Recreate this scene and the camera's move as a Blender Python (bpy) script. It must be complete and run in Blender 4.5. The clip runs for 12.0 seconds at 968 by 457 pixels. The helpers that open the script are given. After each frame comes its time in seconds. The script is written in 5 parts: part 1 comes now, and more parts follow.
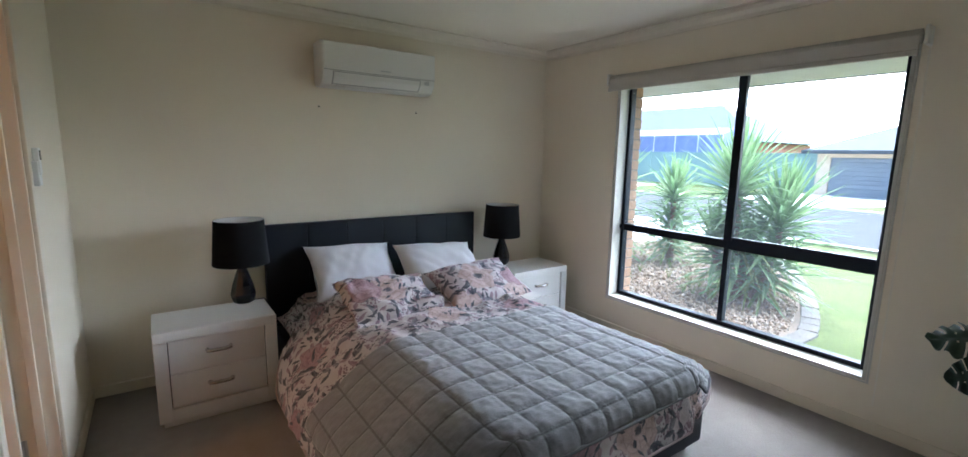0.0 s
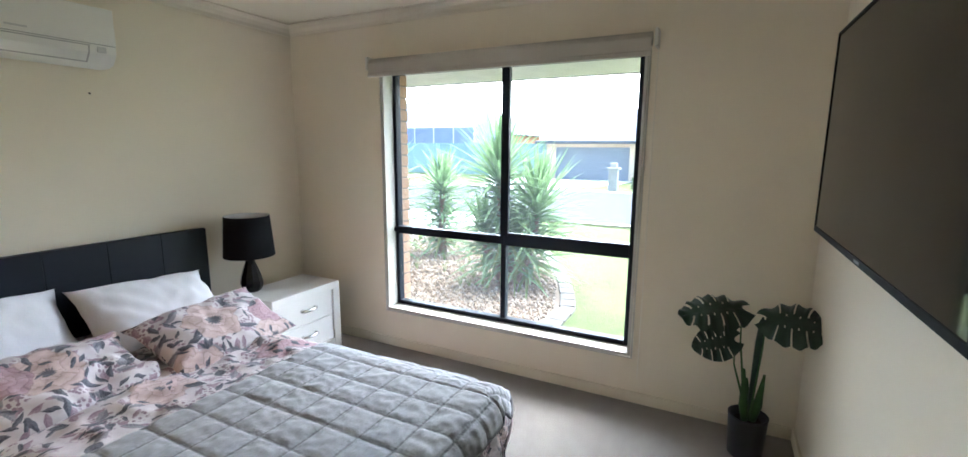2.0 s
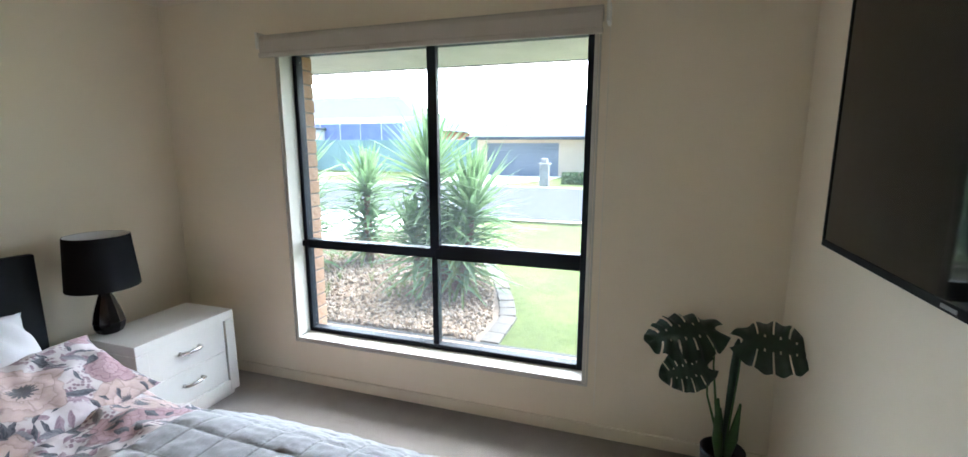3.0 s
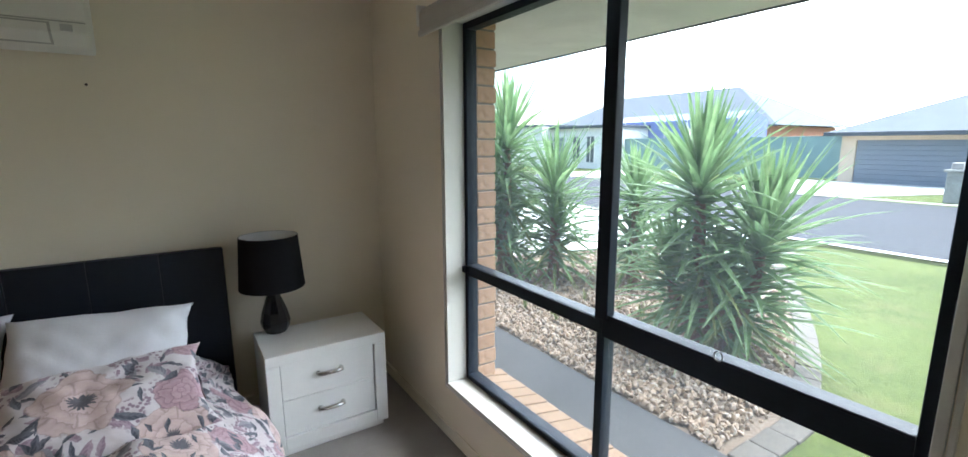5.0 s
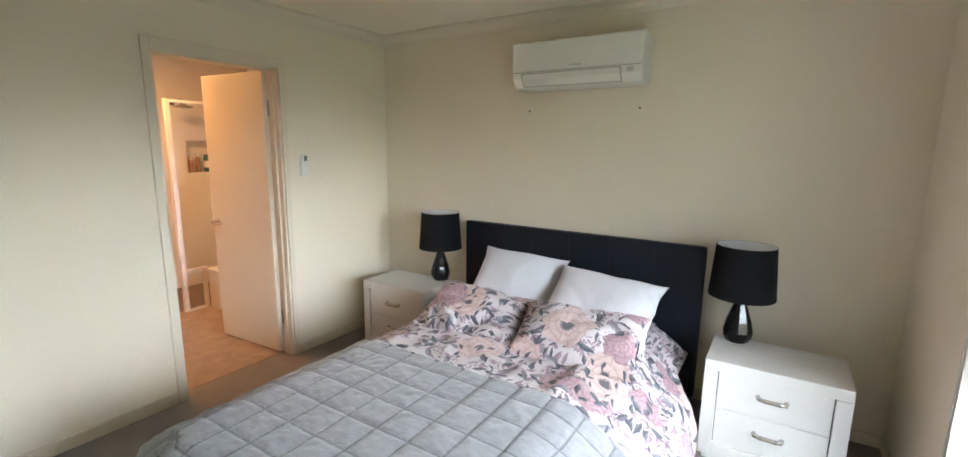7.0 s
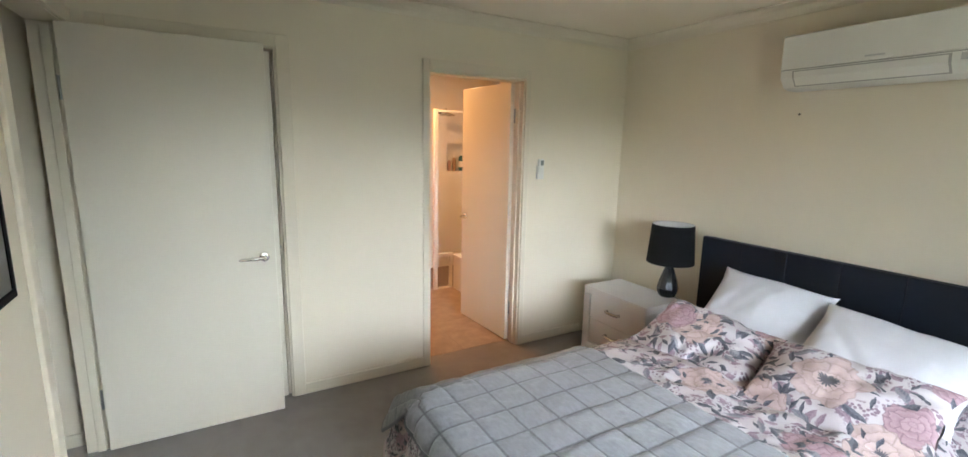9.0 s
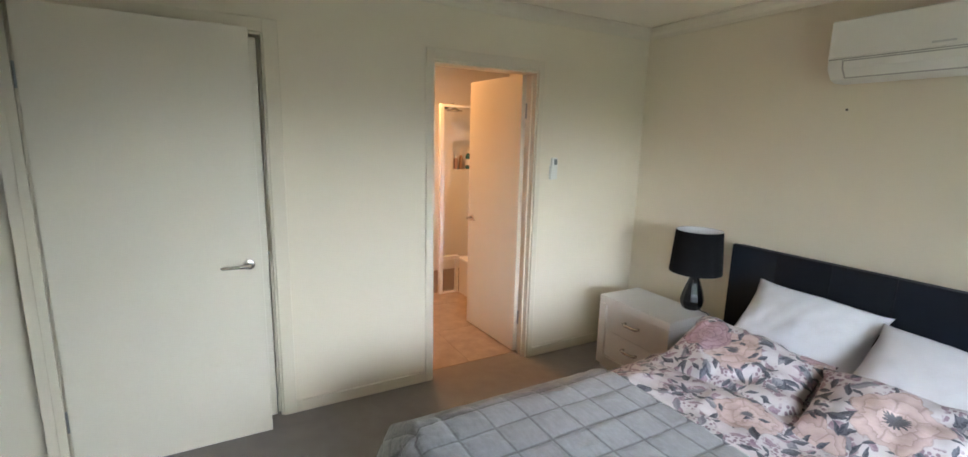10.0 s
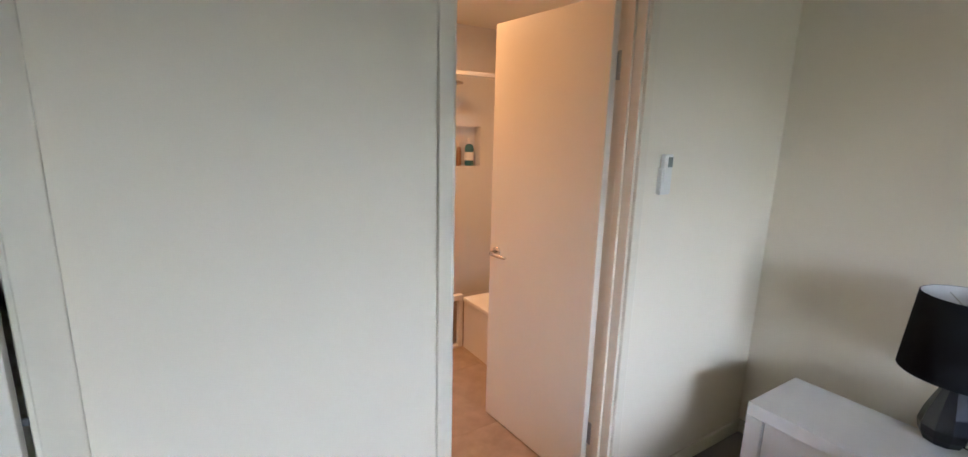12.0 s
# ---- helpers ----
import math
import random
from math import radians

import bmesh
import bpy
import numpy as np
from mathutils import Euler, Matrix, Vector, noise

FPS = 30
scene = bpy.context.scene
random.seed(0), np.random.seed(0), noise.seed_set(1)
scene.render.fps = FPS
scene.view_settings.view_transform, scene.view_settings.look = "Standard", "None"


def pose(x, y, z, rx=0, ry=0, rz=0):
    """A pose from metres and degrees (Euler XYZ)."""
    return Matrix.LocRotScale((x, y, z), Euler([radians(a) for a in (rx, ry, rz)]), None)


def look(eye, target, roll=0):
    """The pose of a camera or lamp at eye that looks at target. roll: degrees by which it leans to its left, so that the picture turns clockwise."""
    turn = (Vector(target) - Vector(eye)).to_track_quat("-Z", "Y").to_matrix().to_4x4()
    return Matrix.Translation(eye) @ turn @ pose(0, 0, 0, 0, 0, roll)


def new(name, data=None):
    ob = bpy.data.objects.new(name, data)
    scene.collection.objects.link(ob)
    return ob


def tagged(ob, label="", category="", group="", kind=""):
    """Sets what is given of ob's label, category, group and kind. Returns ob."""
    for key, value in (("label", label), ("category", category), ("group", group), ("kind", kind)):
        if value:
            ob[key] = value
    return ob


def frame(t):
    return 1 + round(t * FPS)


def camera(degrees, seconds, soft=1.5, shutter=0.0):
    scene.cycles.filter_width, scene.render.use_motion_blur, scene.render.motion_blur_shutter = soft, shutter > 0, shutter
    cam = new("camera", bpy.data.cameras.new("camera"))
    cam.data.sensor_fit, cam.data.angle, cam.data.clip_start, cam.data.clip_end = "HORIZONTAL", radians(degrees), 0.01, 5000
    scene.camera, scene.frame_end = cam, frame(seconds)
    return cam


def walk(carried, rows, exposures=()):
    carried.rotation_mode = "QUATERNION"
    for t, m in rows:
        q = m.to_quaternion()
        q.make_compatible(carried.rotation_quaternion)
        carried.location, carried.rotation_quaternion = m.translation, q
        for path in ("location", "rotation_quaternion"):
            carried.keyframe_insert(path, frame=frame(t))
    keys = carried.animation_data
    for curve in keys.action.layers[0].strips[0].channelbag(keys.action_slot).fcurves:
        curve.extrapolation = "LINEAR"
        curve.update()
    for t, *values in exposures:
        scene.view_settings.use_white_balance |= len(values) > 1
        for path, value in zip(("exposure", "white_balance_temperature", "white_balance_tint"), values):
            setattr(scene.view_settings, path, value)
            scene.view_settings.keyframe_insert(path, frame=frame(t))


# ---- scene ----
cam = camera(91.9, 12.0)
PATH = [
    (0, (0.39, 0.538, 1.496), (1.533, 2.148, 1.178), 1.1),
    (0.5, (0.436, 0.591, 1.513), (1.819, 1.999, 1.192), 0.7),
    (1, (0.485, 0.668, 1.51), (2.048, 1.874, 1.188), 0.8),
    (1.5, (0.602, 0.737, 1.514), (2.278, 1.776, 1.181), 0.7),
    (2, (0.771, 0.887, 1.521), (2.532, 1.774, 1.182), 0.4),
    (2.5, (0.968, 1.032, 1.518), (2.802, 1.75, 1.17), 0.1),
    (2.7, (1.06, 1.07, 1.517), (2.928, 1.692, 1.164), -0.0),
    (4.3, (2.137, 1.074, 1.566), (3.881, 1.965, 1.164), -1.0),
    (4.5, (2.278, 1.067, 1.55), (3.883, 2.195, 1.161), -1.1),
    (5, (2.466, 1.114, 1.527), (3.541, 2.762, 1.169), -0.2),
    (5.5, (2.76, 1.152, 1.499), (3.2, 3.073, 1.157), -0.1),
    (6, (2.908, 1.142, 1.490), (2.668, 3.9, 1.027), 0.0),
    (6.5, (2.933, 1.022, 1.552), (2.229, 2.86, 1.201), 0.4),
    (7, (2.959, 0.967, 1.561), (1.899, 2.626, 1.211), 0.6),
    (7.5, (2.985, 0.918, 1.553), (1.686, 2.399, 1.209), 1.0),
    (7.7, (3.011, 0.957, 1.579), (1.616, 2.344, 1.22), 0.8),
    (9.3, (2.901, 0.965, 1.6), (1.184, 1.926, 1.24), 1.3),
    (9.5, (2.868, 1.006, 1.605), (1.15, 1.962, 1.241), 1.3),
    (10, (2.703, 1.092, 1.593), (0.986, 2.049, 1.222), 1.5),
    (10.5, (2.39, 1.181, 1.591), (0.676, 2.142, 1.218), 1.5),
    (11, (1.966, 1.279, 1.529), (0.271, 2.279, 1.173), 1.6),
    (11.5, (1.582, 1.46, 1.536), (-0.119, 2.44, 1.156), 1.5),
    (12, (1.16, 1.595, 1.557), (-0.489, 2.648, 1.144), 1.5),
]
walk(cam, [(t, look(eye, target, roll)) for t, eye, target, roll in PATH], [(0.0, 2.6, 5500, 6), (0.6, 2.85, 5550, 5), (2.0, 3.05, 5800, 5), (2.7, 2.92, 5850, 5), (4.3, 2.48, 5850, 4), (5.0, 2.2, 5950, 4), (5.5, 1.85, 6050, 4), (6.1, 2.25, 6200, 6), (6.5, 2.8, 6200, 6), (7.5, 3.22, 6050, 5), (9.3, 3.16, 6000, 5), (11.0, 3.03, 5700, 6), (12.0, 3.03, 5400, 10)])

# ---- world and light ----
world = bpy.data.worlds.new("sky")
scene.world = world
world.use_nodes = True
wn = world.node_tree.nodes
sky = wn.new("ShaderNodeTexSky")
sky.sky_type, sky.sun_disc = "NISHITA", False
sky.sun_elevation, sky.sun_rotation = radians(54), radians(90)
sky.air_density, sky.dust_density, sky.ozone_density = 1.0, 2.5, 1.0
soften = wn.new("ShaderNodeHueSaturation")
soften.inputs["Saturation"].default_value = 1.0
world.node_tree.links.new(sky.outputs[0], soften.inputs["Color"])
world.node_tree.links.new(soften.outputs[0], wn["Background"].inputs["Color"])
wn["Background"].inputs["Strength"].default_value = 0.14

sun = new("sun", bpy.data.lights.new("sun", "SUN"))
sun.data.energy, sun.data.angle, sun.data.color = 4.2, radians(110), (0.95, 0.965, 1.0)
sun.matrix_world = look((12.0, 3.2, 18.5), (0, 2.2, 2.0))

bath_lamp = new("ensuite_lamp", bpy.data.lights.new("ensuite_lamp", "AREA"))
bath_lamp.data.energy, bath_lamp.data.size, bath_lamp.data.color = 2.9, 0.3, (1.0, 0.44, 0.145)
bath_lamp.matrix_world = look((-1.35, 2.60, 2.37), (-1.35, 2.60, 0))

# ---- materials ----


class Nodes:
    """Short hand for building a node material."""

    def __init__(self, name):
        self.mat = bpy.data.materials.new(name)
        self.mat.use_nodes = True
        self.tree = self.mat.node_tree
        self.bsdf = self.tree.nodes["Principled BSDF"]

    def add(self, kind, **sockets):
        n = self.tree.nodes.new(kind)
        for key, value in sockets.items():
            self.put(n.inputs[key], value)
        return n

    def put(self, socket, value):
        if isinstance(value, bpy.types.NodeSocket):
            self.tree.links.new(value, socket)
        elif isinstance(value, tuple) and len(value) == 3 and socket.type == "RGBA":
            socket.default_value = (*value, 1)
        else:
            socket.default_value = value

    def math(self, op, a, b=0.0, c=0.0):
        n = self.add("ShaderNodeMath")
        n.operation = op
        for i, v in enumerate((a, b, c)):
            self.put(n.inputs[i], v)
        return n.outputs[0]

    def vec(self, op, a, b=(0.0, 0.0, 0.0)):
        n = self.add("ShaderNodeVectorMath")
        n.operation = op
        self.put(n.inputs[0], a)
        self.put(n.inputs[1], b)
        return n.outputs["Value"] if op == "LENGTH" else n.outputs["Vector"]

    def mix(self, f, a, b):
        n = self.add("ShaderNodeMix")
        n.data_type = "RGBA"
        self.put(n.inputs[0], f)
        self.put(n.inputs[6], a)
        self.put(n.inputs[7], b)
        return n.outputs[2]

    def coords(self, which="Object"):
        return self.add("ShaderNodeTexCoord").outputs[which]

    def noise(self, vector, scale, detail=3.0, rough=0.5):
        return self.add("ShaderNodeTexNoise", Vector=vector, Scale=scale, Detail=detail, Roughness=rough).outputs[0]

    def ramp(self, f, lo, hi):
        n = self.add("ShaderNodeMapRange", Value=f)
        n.inputs[1].default_value, n.inputs[2].default_value = lo, hi
        return n.outputs[0]

    def bump(self, height, strength, distance=0.01):
        self.put(self.bsdf.inputs["Normal"], self.add("ShaderNodeBump", Height=height, Strength=strength, Distance=distance).outputs[0])

    def done(self, color, rough=0.5, metal=0.0, **more):
        self.put(self.bsdf.inputs["Base Color"], color)
        self.put(self.bsdf.inputs["Roughness"], rough)
        self.put(self.bsdf.inputs["Metallic"], metal)
        for key, value in more.items():
            self.put(self.bsdf.inputs[key.replace("_", " ")], value)
        return self.mat


def shade(c, k):
    return tuple(min(1.0, v * k) for v in c)


def surface(name, color, rough=0.5, metal=0.0, scale=6.0, vary=0.08, fine=120.0, bump=0.1, depth=0.002, which="Object", **more):
    """Paint, metal or cloth: two scales of variation, fine relief, uneven gloss."""
    n = Nodes(name)
    c = n.coords(which)
    big = n.noise(c, scale, 4.0)
    small = n.noise(c, fine, 2.0)
    f = n.math("ADD", n.math("MULTIPLY", big, 0.7), n.math("MULTIPLY", small, 0.3))
    col = n.mix(n.ramp(f, 0.3, 0.7), shade(color, 1 - vary), shade(color, 1 + vary))
    n.bump(small, bump, depth)
    return n.done(col, n.math("ADD", rough - 0.05, n.math("MULTIPLY", big, 0.1)), metal, **more)


def varied(name, color, other, rough=0.8, fine=40.0, bump=0.3, depth=0.004):
    """Pieces that differ one from the next."""
    n = Nodes(name)
    c = n.coords()
    r = n.add("ShaderNodeObjectInfo").outputs["Random"]
    col = n.mix(r, color, other)
    sp = n.noise(c, fine, 4.0, 0.6)
    col = n.mix(n.ramp(sp, 0.35, 0.75), shade(color, 0.72), col)
    n.bump(sp, bump, depth)
    return n.done(col, rough)


def island(name, colors, rough=0.8, fine=30.0, bump=0.3, translucent=0.0):
    """One mesh of many loose pieces, each in a tone of its own."""
    n = Nodes(name)
    r = n.add("ShaderNodeNewGeometry").outputs["Random Per Island"]
    ramp = n.add("ShaderNodeValToRGB", Fac=r)
    el = ramp.color_ramp.elements
    while len(el) < len(colors):
        el.new(0.5)
    for i, c in enumerate(colors):
        el[i].position = i / (len(colors) - 1)
        el[i].color = (*c, 1)
    sp = n.noise(n.coords(), fine, 3.0)
    col = n.mix(n.ramp(sp, 0.3, 0.8), shade(colors[0], 0.75), ramp.outputs[0])
    n.bump(sp, bump, 0.003)
    mat = n.done(col, rough)
    if translucent:
        thin = n.add("ShaderNodeBsdfTranslucent", Color=col)
        both = n.add("ShaderNodeMixShader", Fac=translucent)
        n.tree.links.new(n.bsdf.outputs[0], both.inputs[1])
        n.tree.links.new(thin.outputs[0], both.inputs[2])
        n.tree.links.new(both.outputs[0], n.tree.nodes["Material Output"].inputs["Surface"])
    return mat


def floral(name):
    """Printed cotton: blush and dusty pink blooms, slate leaves, mauve sprigs on off-white; cloth coordinates in metres."""
    n = Nodes(name)
    uv = n.coords("UV")
    warp = n.add("ShaderNodeTexNoise", Vector=uv, Scale=11.0, Detail=3.0).outputs["Color"]
    uv2 = n.vec("ADD", uv, n.vec("MULTIPLY", n.vec("SUBTRACT", warp, (0.5, 0.5, 0.5)), (0.06, 0.06, 0.0)))

    def cells(scale, shift, jitter):
        v = n.add("ShaderNodeTexVoronoi", Vector=n.vec("ADD", uv2, shift), Scale=scale, Randomness=jitter)
        v.voronoi_dimensions = "2D"
        d = n.vec("SUBTRACT", n.vec("ADD", uv2, shift), v.outputs["Position"])
        sep = n.add("ShaderNodeSeparateXYZ", Vector=d)
        x, y = sep.outputs[0], sep.outputs[1]
        rnd = n.add("ShaderNodeSeparateColor", Color=v.outputs["Color"])
        r = n.math("SQRT", n.math("ADD", n.math("MULTIPLY", x, x), n.math("MULTIPLY", y, y)))
        return x, y, r, rnd.outputs[0], rnd.outputs[1]

    def leaves(base, scale, shift, a, b, ca, cb, keep):
        x, y, r, r1, r2 = cells(scale, shift, 1.0)
        t = n.math("MULTIPLY", r1, 6.283)
        cs, sn = n.math("COSINE", t), n.math("SINE", t)
        u = n.math("ADD", n.math("MULTIPLY", x, cs), n.math("MULTIPLY", y, sn))
        w = n.math("SUBTRACT", n.math("MULTIPLY", y, cs), n.math("MULTIPLY", x, sn))
        e = n.math("ADD", n.math("POWER", n.math("DIVIDE", n.math("ABSOLUTE", u), a), 1.5), n.math("DIVIDE", n.math("ABSOLUTE", w), b))
        inside = n.math("MULTIPLY", n.ramp(e, 1.06, 0.90), n.math("LESS_THAN", r2, keep))
        halves = n.ramp(w, -0.001, 0.001)
        ribs = n.ramp(n.math("SINE", n.math("MULTIPLY", n.math("SUBTRACT", u, n.math("ABSOLUTE", w)), 520.0)), -0.4, 1.0)
        col = n.mix(halves, ca, n.mix(0.55, ca, cb))
        col = n.mix(n.math("MULTIPLY", ribs, 0.45), col, cb)
        return n.mix(inside, base, col)

    def flower(base, x, y, r, turn, present, size, ca, cb, heart, ring):
        ang = n.math("ADD", n.math("ARCTAN2", y, x), n.math("MULTIPLY", turn, 6.0))
        rough_edge = n.noise(uv, 20.0, 3.0)
        lobes = n.math("ABSOLUTE", n.math("SINE", n.math("MULTIPLY", ang, 2.5)))
        rad = n.math("MULTIPLY", n.math("ADD", n.math("ADD", 0.62, n.math("MULTIPLY", lobes, 0.2)), n.math("MULTIPLY", rough_edge, 0.36)), size)
        depth = n.math("SUBTRACT", rad, r)
        inside = n.math("MULTIPLY", n.ramp(depth, -0.001, 0.003), present)
        k = n.math("ADD", n.math("DIVIDE", r, ring), n.math("MULTIPLY", n.noise(uv, 28.0, 2.0), 1.5))
        step = n.math("FLOOR", k)
        ledge = n.ramp(n.math("FRACT", k), 0.0, 0.55)
        seam = n.math("ABSOLUTE", n.math("SINE", n.math("ADD", n.math("MULTIPLY", ang, 2.5), n.math("MULTIPLY", step, 1.9))))
        crease = n.math("MULTIPLY", n.ramp(seam, 0.0, 0.16), n.ramp(ledge, 0.0, 0.25))
        veins = n.noise(n.vec("MULTIPLY", uv, (1.0, 2.2, 1.0)), 46.0, 4.0, 0.7)
        col = n.mix(n.ramp(veins, 0.3, 0.7), ca, cb)
        col = n.mix(n.math("MULTIPLY", ledge, 0.55), shade(cb, 0.78), col)
        col = n.mix(crease, shade(cb, 0.60), col)
        col = n.mix(n.ramp(depth, 0.0, 0.005), shade(cb, 0.50), col)
        if heart > 0:
            rays = n.math("ABSOLUTE", n.math("SINE", n.math("MULTIPLY", ang, 8.0)))
            reach = n.math("ADD", heart, n.math("MULTIPLY", n.math("MULTIPLY", rays, n.noise(uv, 90.0)), heart * 1.7))
            core = n.ramp(n.math("SUBTRACT", r, reach), 0.003, -0.001)
            col = n.mix(core, col, n.mix(n.noise(uv, 260.0), (0.03, 0.033, 0.05), (0.16, 0.15, 0.17)))
        return n.mix(inside, base, col)

    def blooms(base, scale, shift, size, ca, cb, keep, heart, ring):
        x, y, r, r1, r2 = cells(scale, shift, 0.75)
        return flower(base, x, y, r, r1, n.math("LESS_THAN", r2, keep), size, ca, cb, heart, ring)

    def bloom_at(base, cx, cy, size, ca, cb, heart, ring):
        d = n.add("ShaderNodeSeparateXYZ", Vector=n.vec("SUBTRACT", uv2, (cx, cy, 0.0)))
        x, y = d.outputs[0], d.outputs[1]
        r = n.math("SQRT", n.math("ADD", n.math("MULTIPLY", x, x), n.math("MULTIPLY", y, y)))
        return flower(base, x, y, r, cx, 1.0, size, ca, cb, heart, ring)

    PEACH, PEACH2, ROSE, ROSE2 = (0.62, 0.495, 0.465), (0.53, 0.395, 0.375), (0.51, 0.365, 0.39), (0.38, 0.24, 0.275)
    SLATE, SLATE2, MAUVE, MAUVE2 = (0.045, 0.05, 0.07), (0.15, 0.15, 0.18), (0.22, 0.15, 0.19), (0.36, 0.27, 0.31)
    tone = n.noise(uv, 5.0, 3.0)
    col = n.mix(tone, (0.46, 0.42, 0.435), (0.55, 0.51, 0.525))
    wash = n.ramp(n.noise(uv, 7.0, 3.0), 0.46, 0.64)
    col = n.mix(n.math("MULTIPLY", wash, 0.3), col, (0.52, 0.40, 0.41))
    patch = n.ramp(n.noise(n.vec("ADD", uv, (4.0, 9.0, 0.0)), 9.0, 2.0), 0.50, 0.56)
    dots = n.add("ShaderNodeTexVoronoi", Vector=uv, Scale=62.0)
    dots.voronoi_dimensions = "2D"
    berry = n.math("MULTIPLY", n.ramp(dots.outputs["Distance"], 0.42, 0.30), patch)
    col = n.mix(berry, col, MAUVE)
    col = leaves(col, 15.0, (3.1, 1.7, 0.0), 0.030, 0.012, MAUVE, MAUVE2, 0.8)
    col = blooms(col, 3.3, (1.6, 3.4, 0.0), 0.100, ROSE, ROSE2, 0.5, 0.0, 0.024)
    col = leaves(col, 8.0, (0.4, 0.9, 0.0), 0.040, 0.016, SLATE2, (0.30, 0.285, 0.31), 0.9)
    col = leaves(col, 9.5, (5.3, 2.2, 0.0), 0.036, 0.014, SLATE, SLATE2, 0.85)
    col = blooms(col, 2.3, (0.15, 0.3, 0.0), 0.125, PEACH, PEACH2, 0.48, 0.013, 0.038)
    col = leaves(col, 17.0, (9.3, 4.1, 0.0), 0.026, 0.008, SLATE, SLATE2, 0.55)
    col = leaves(col, 6.5, (8.4, 6.2, 0.0), 0.043, 0.017, SLATE, SLATE2, 0.5)
    for cx, cy, size in ((0.68, 0.385, 0.140),):
        col = bloom_at(col, cx, cy, size, PEACH, PEACH2, 0.020, 0.042)
    col = bloom_at(col, 5.10, 2.84, 0.110, ROSE, ROSE2, 0.0, 0.026)
    col = bloom_at(col, 0.95, 0.33, 0.085, ROSE, ROSE2, 0.0, 0.024)
    weave = n.noise(uv, 700.0, 2.0)
    n.bump(n.math("ADD", n.math("MULTIPLY", weave, 0.2), n.noise(n.vec("MULTIPLY", uv, (1.0, 1.6, 1.0)), 17.0, 4.0, 0.6)), 0.5, 0.012)
    return n.done(col, 0.85, 0.0, Sheen_Weight=0.1)


def make_carpet():
    n = Nodes("carpet")
    c = n.coords()
    big, mid, tuft = n.noise(c, 1.6, 4.0), n.noise(c, 11.0, 3.0), n.noise(c, 420.0, 3.0, 0.7)
    f = n.math("ADD", n.math("MULTIPLY", big, 0.4), n.math("MULTIPLY", mid, 0.25))
    f = n.math("ADD", f, n.math("MULTIPLY", tuft, 0.4))
    n.bump(tuft, 0.6, 0.006)
    return n.done(n.mix(n.ramp(f, 0.35, 0.72), (0.195, 0.168, 0.150), (0.34, 0.30, 0.27)), 0.95, 0.0, Sheen_Weight=0.25)


def make_grass():
    n = Nodes("lawn")
    c = n.coords()
    patch, tuft, blade = n.noise(c, 0.9, 4.0), n.noise(c, 13.0, 4.0, 0.6), n.noise(c, 110.0, 3.0, 0.7)
    f = n.math("ADD", n.math("MULTIPLY", patch, 0.35), n.math("ADD", n.math("MULTIPLY", tuft, 0.35), n.math("MULTIPLY", blade, 0.3)))
    n.bump(n.math("ADD", blade, tuft), 0.7, 0.02)
    col = n.mix(n.ramp(f, 0.36, 0.64), (0.043, 0.062, 0.013), (0.100, 0.122, 0.034))
    dry = n.ramp(n.noise(n.vec("ADD", c, (7.0, 3.0, 0.0)), 2.6, 4.0, 0.6), 0.52, 0.72)
    col = n.mix(n.math("MULTIPLY", dry, 0.5), col, (0.125, 0.120, 0.050))
    return n.done(col, 0.9, 0.0, Specular_IOR_Level=0.12)


def make_glass(name, hazy=0.0):
    """Clear glass; the number sets how much pale veil paints glare haze over the view."""
    n = Nodes(name)
    n.bsdf.inputs["Transmission Weight"].default_value = 1.0
    mat = n.done((0.97, 0.985, 0.98), 0.0, 0.0, IOR=1.05)
    if hazy:
        veil_noise = n.noise(n.vec("MULTIPLY", n.coords(), (1.0, 1.0, 0.35)), 7.0, 3.0)
        # pale translucent layer mixed into the pane, standing in for window glare
        veil = n.add("ShaderNodeBsdfTranslucent", Color=(0.86, 0.93, 1.0))
        both = n.add("ShaderNodeMixShader", Fac=n.math("MULTIPLY", n.math("ADD", 0.6, n.math("MULTIPLY", veil_noise, 0.8)), hazy))
        n.tree.links.new(n.bsdf.outputs[0], both.inputs[1])
        n.tree.links.new(veil.outputs[0], both.inputs[2])
        n.tree.links.new(both.outputs[0], n.tree.nodes["Material Output"].inputs["Surface"])
    return mat


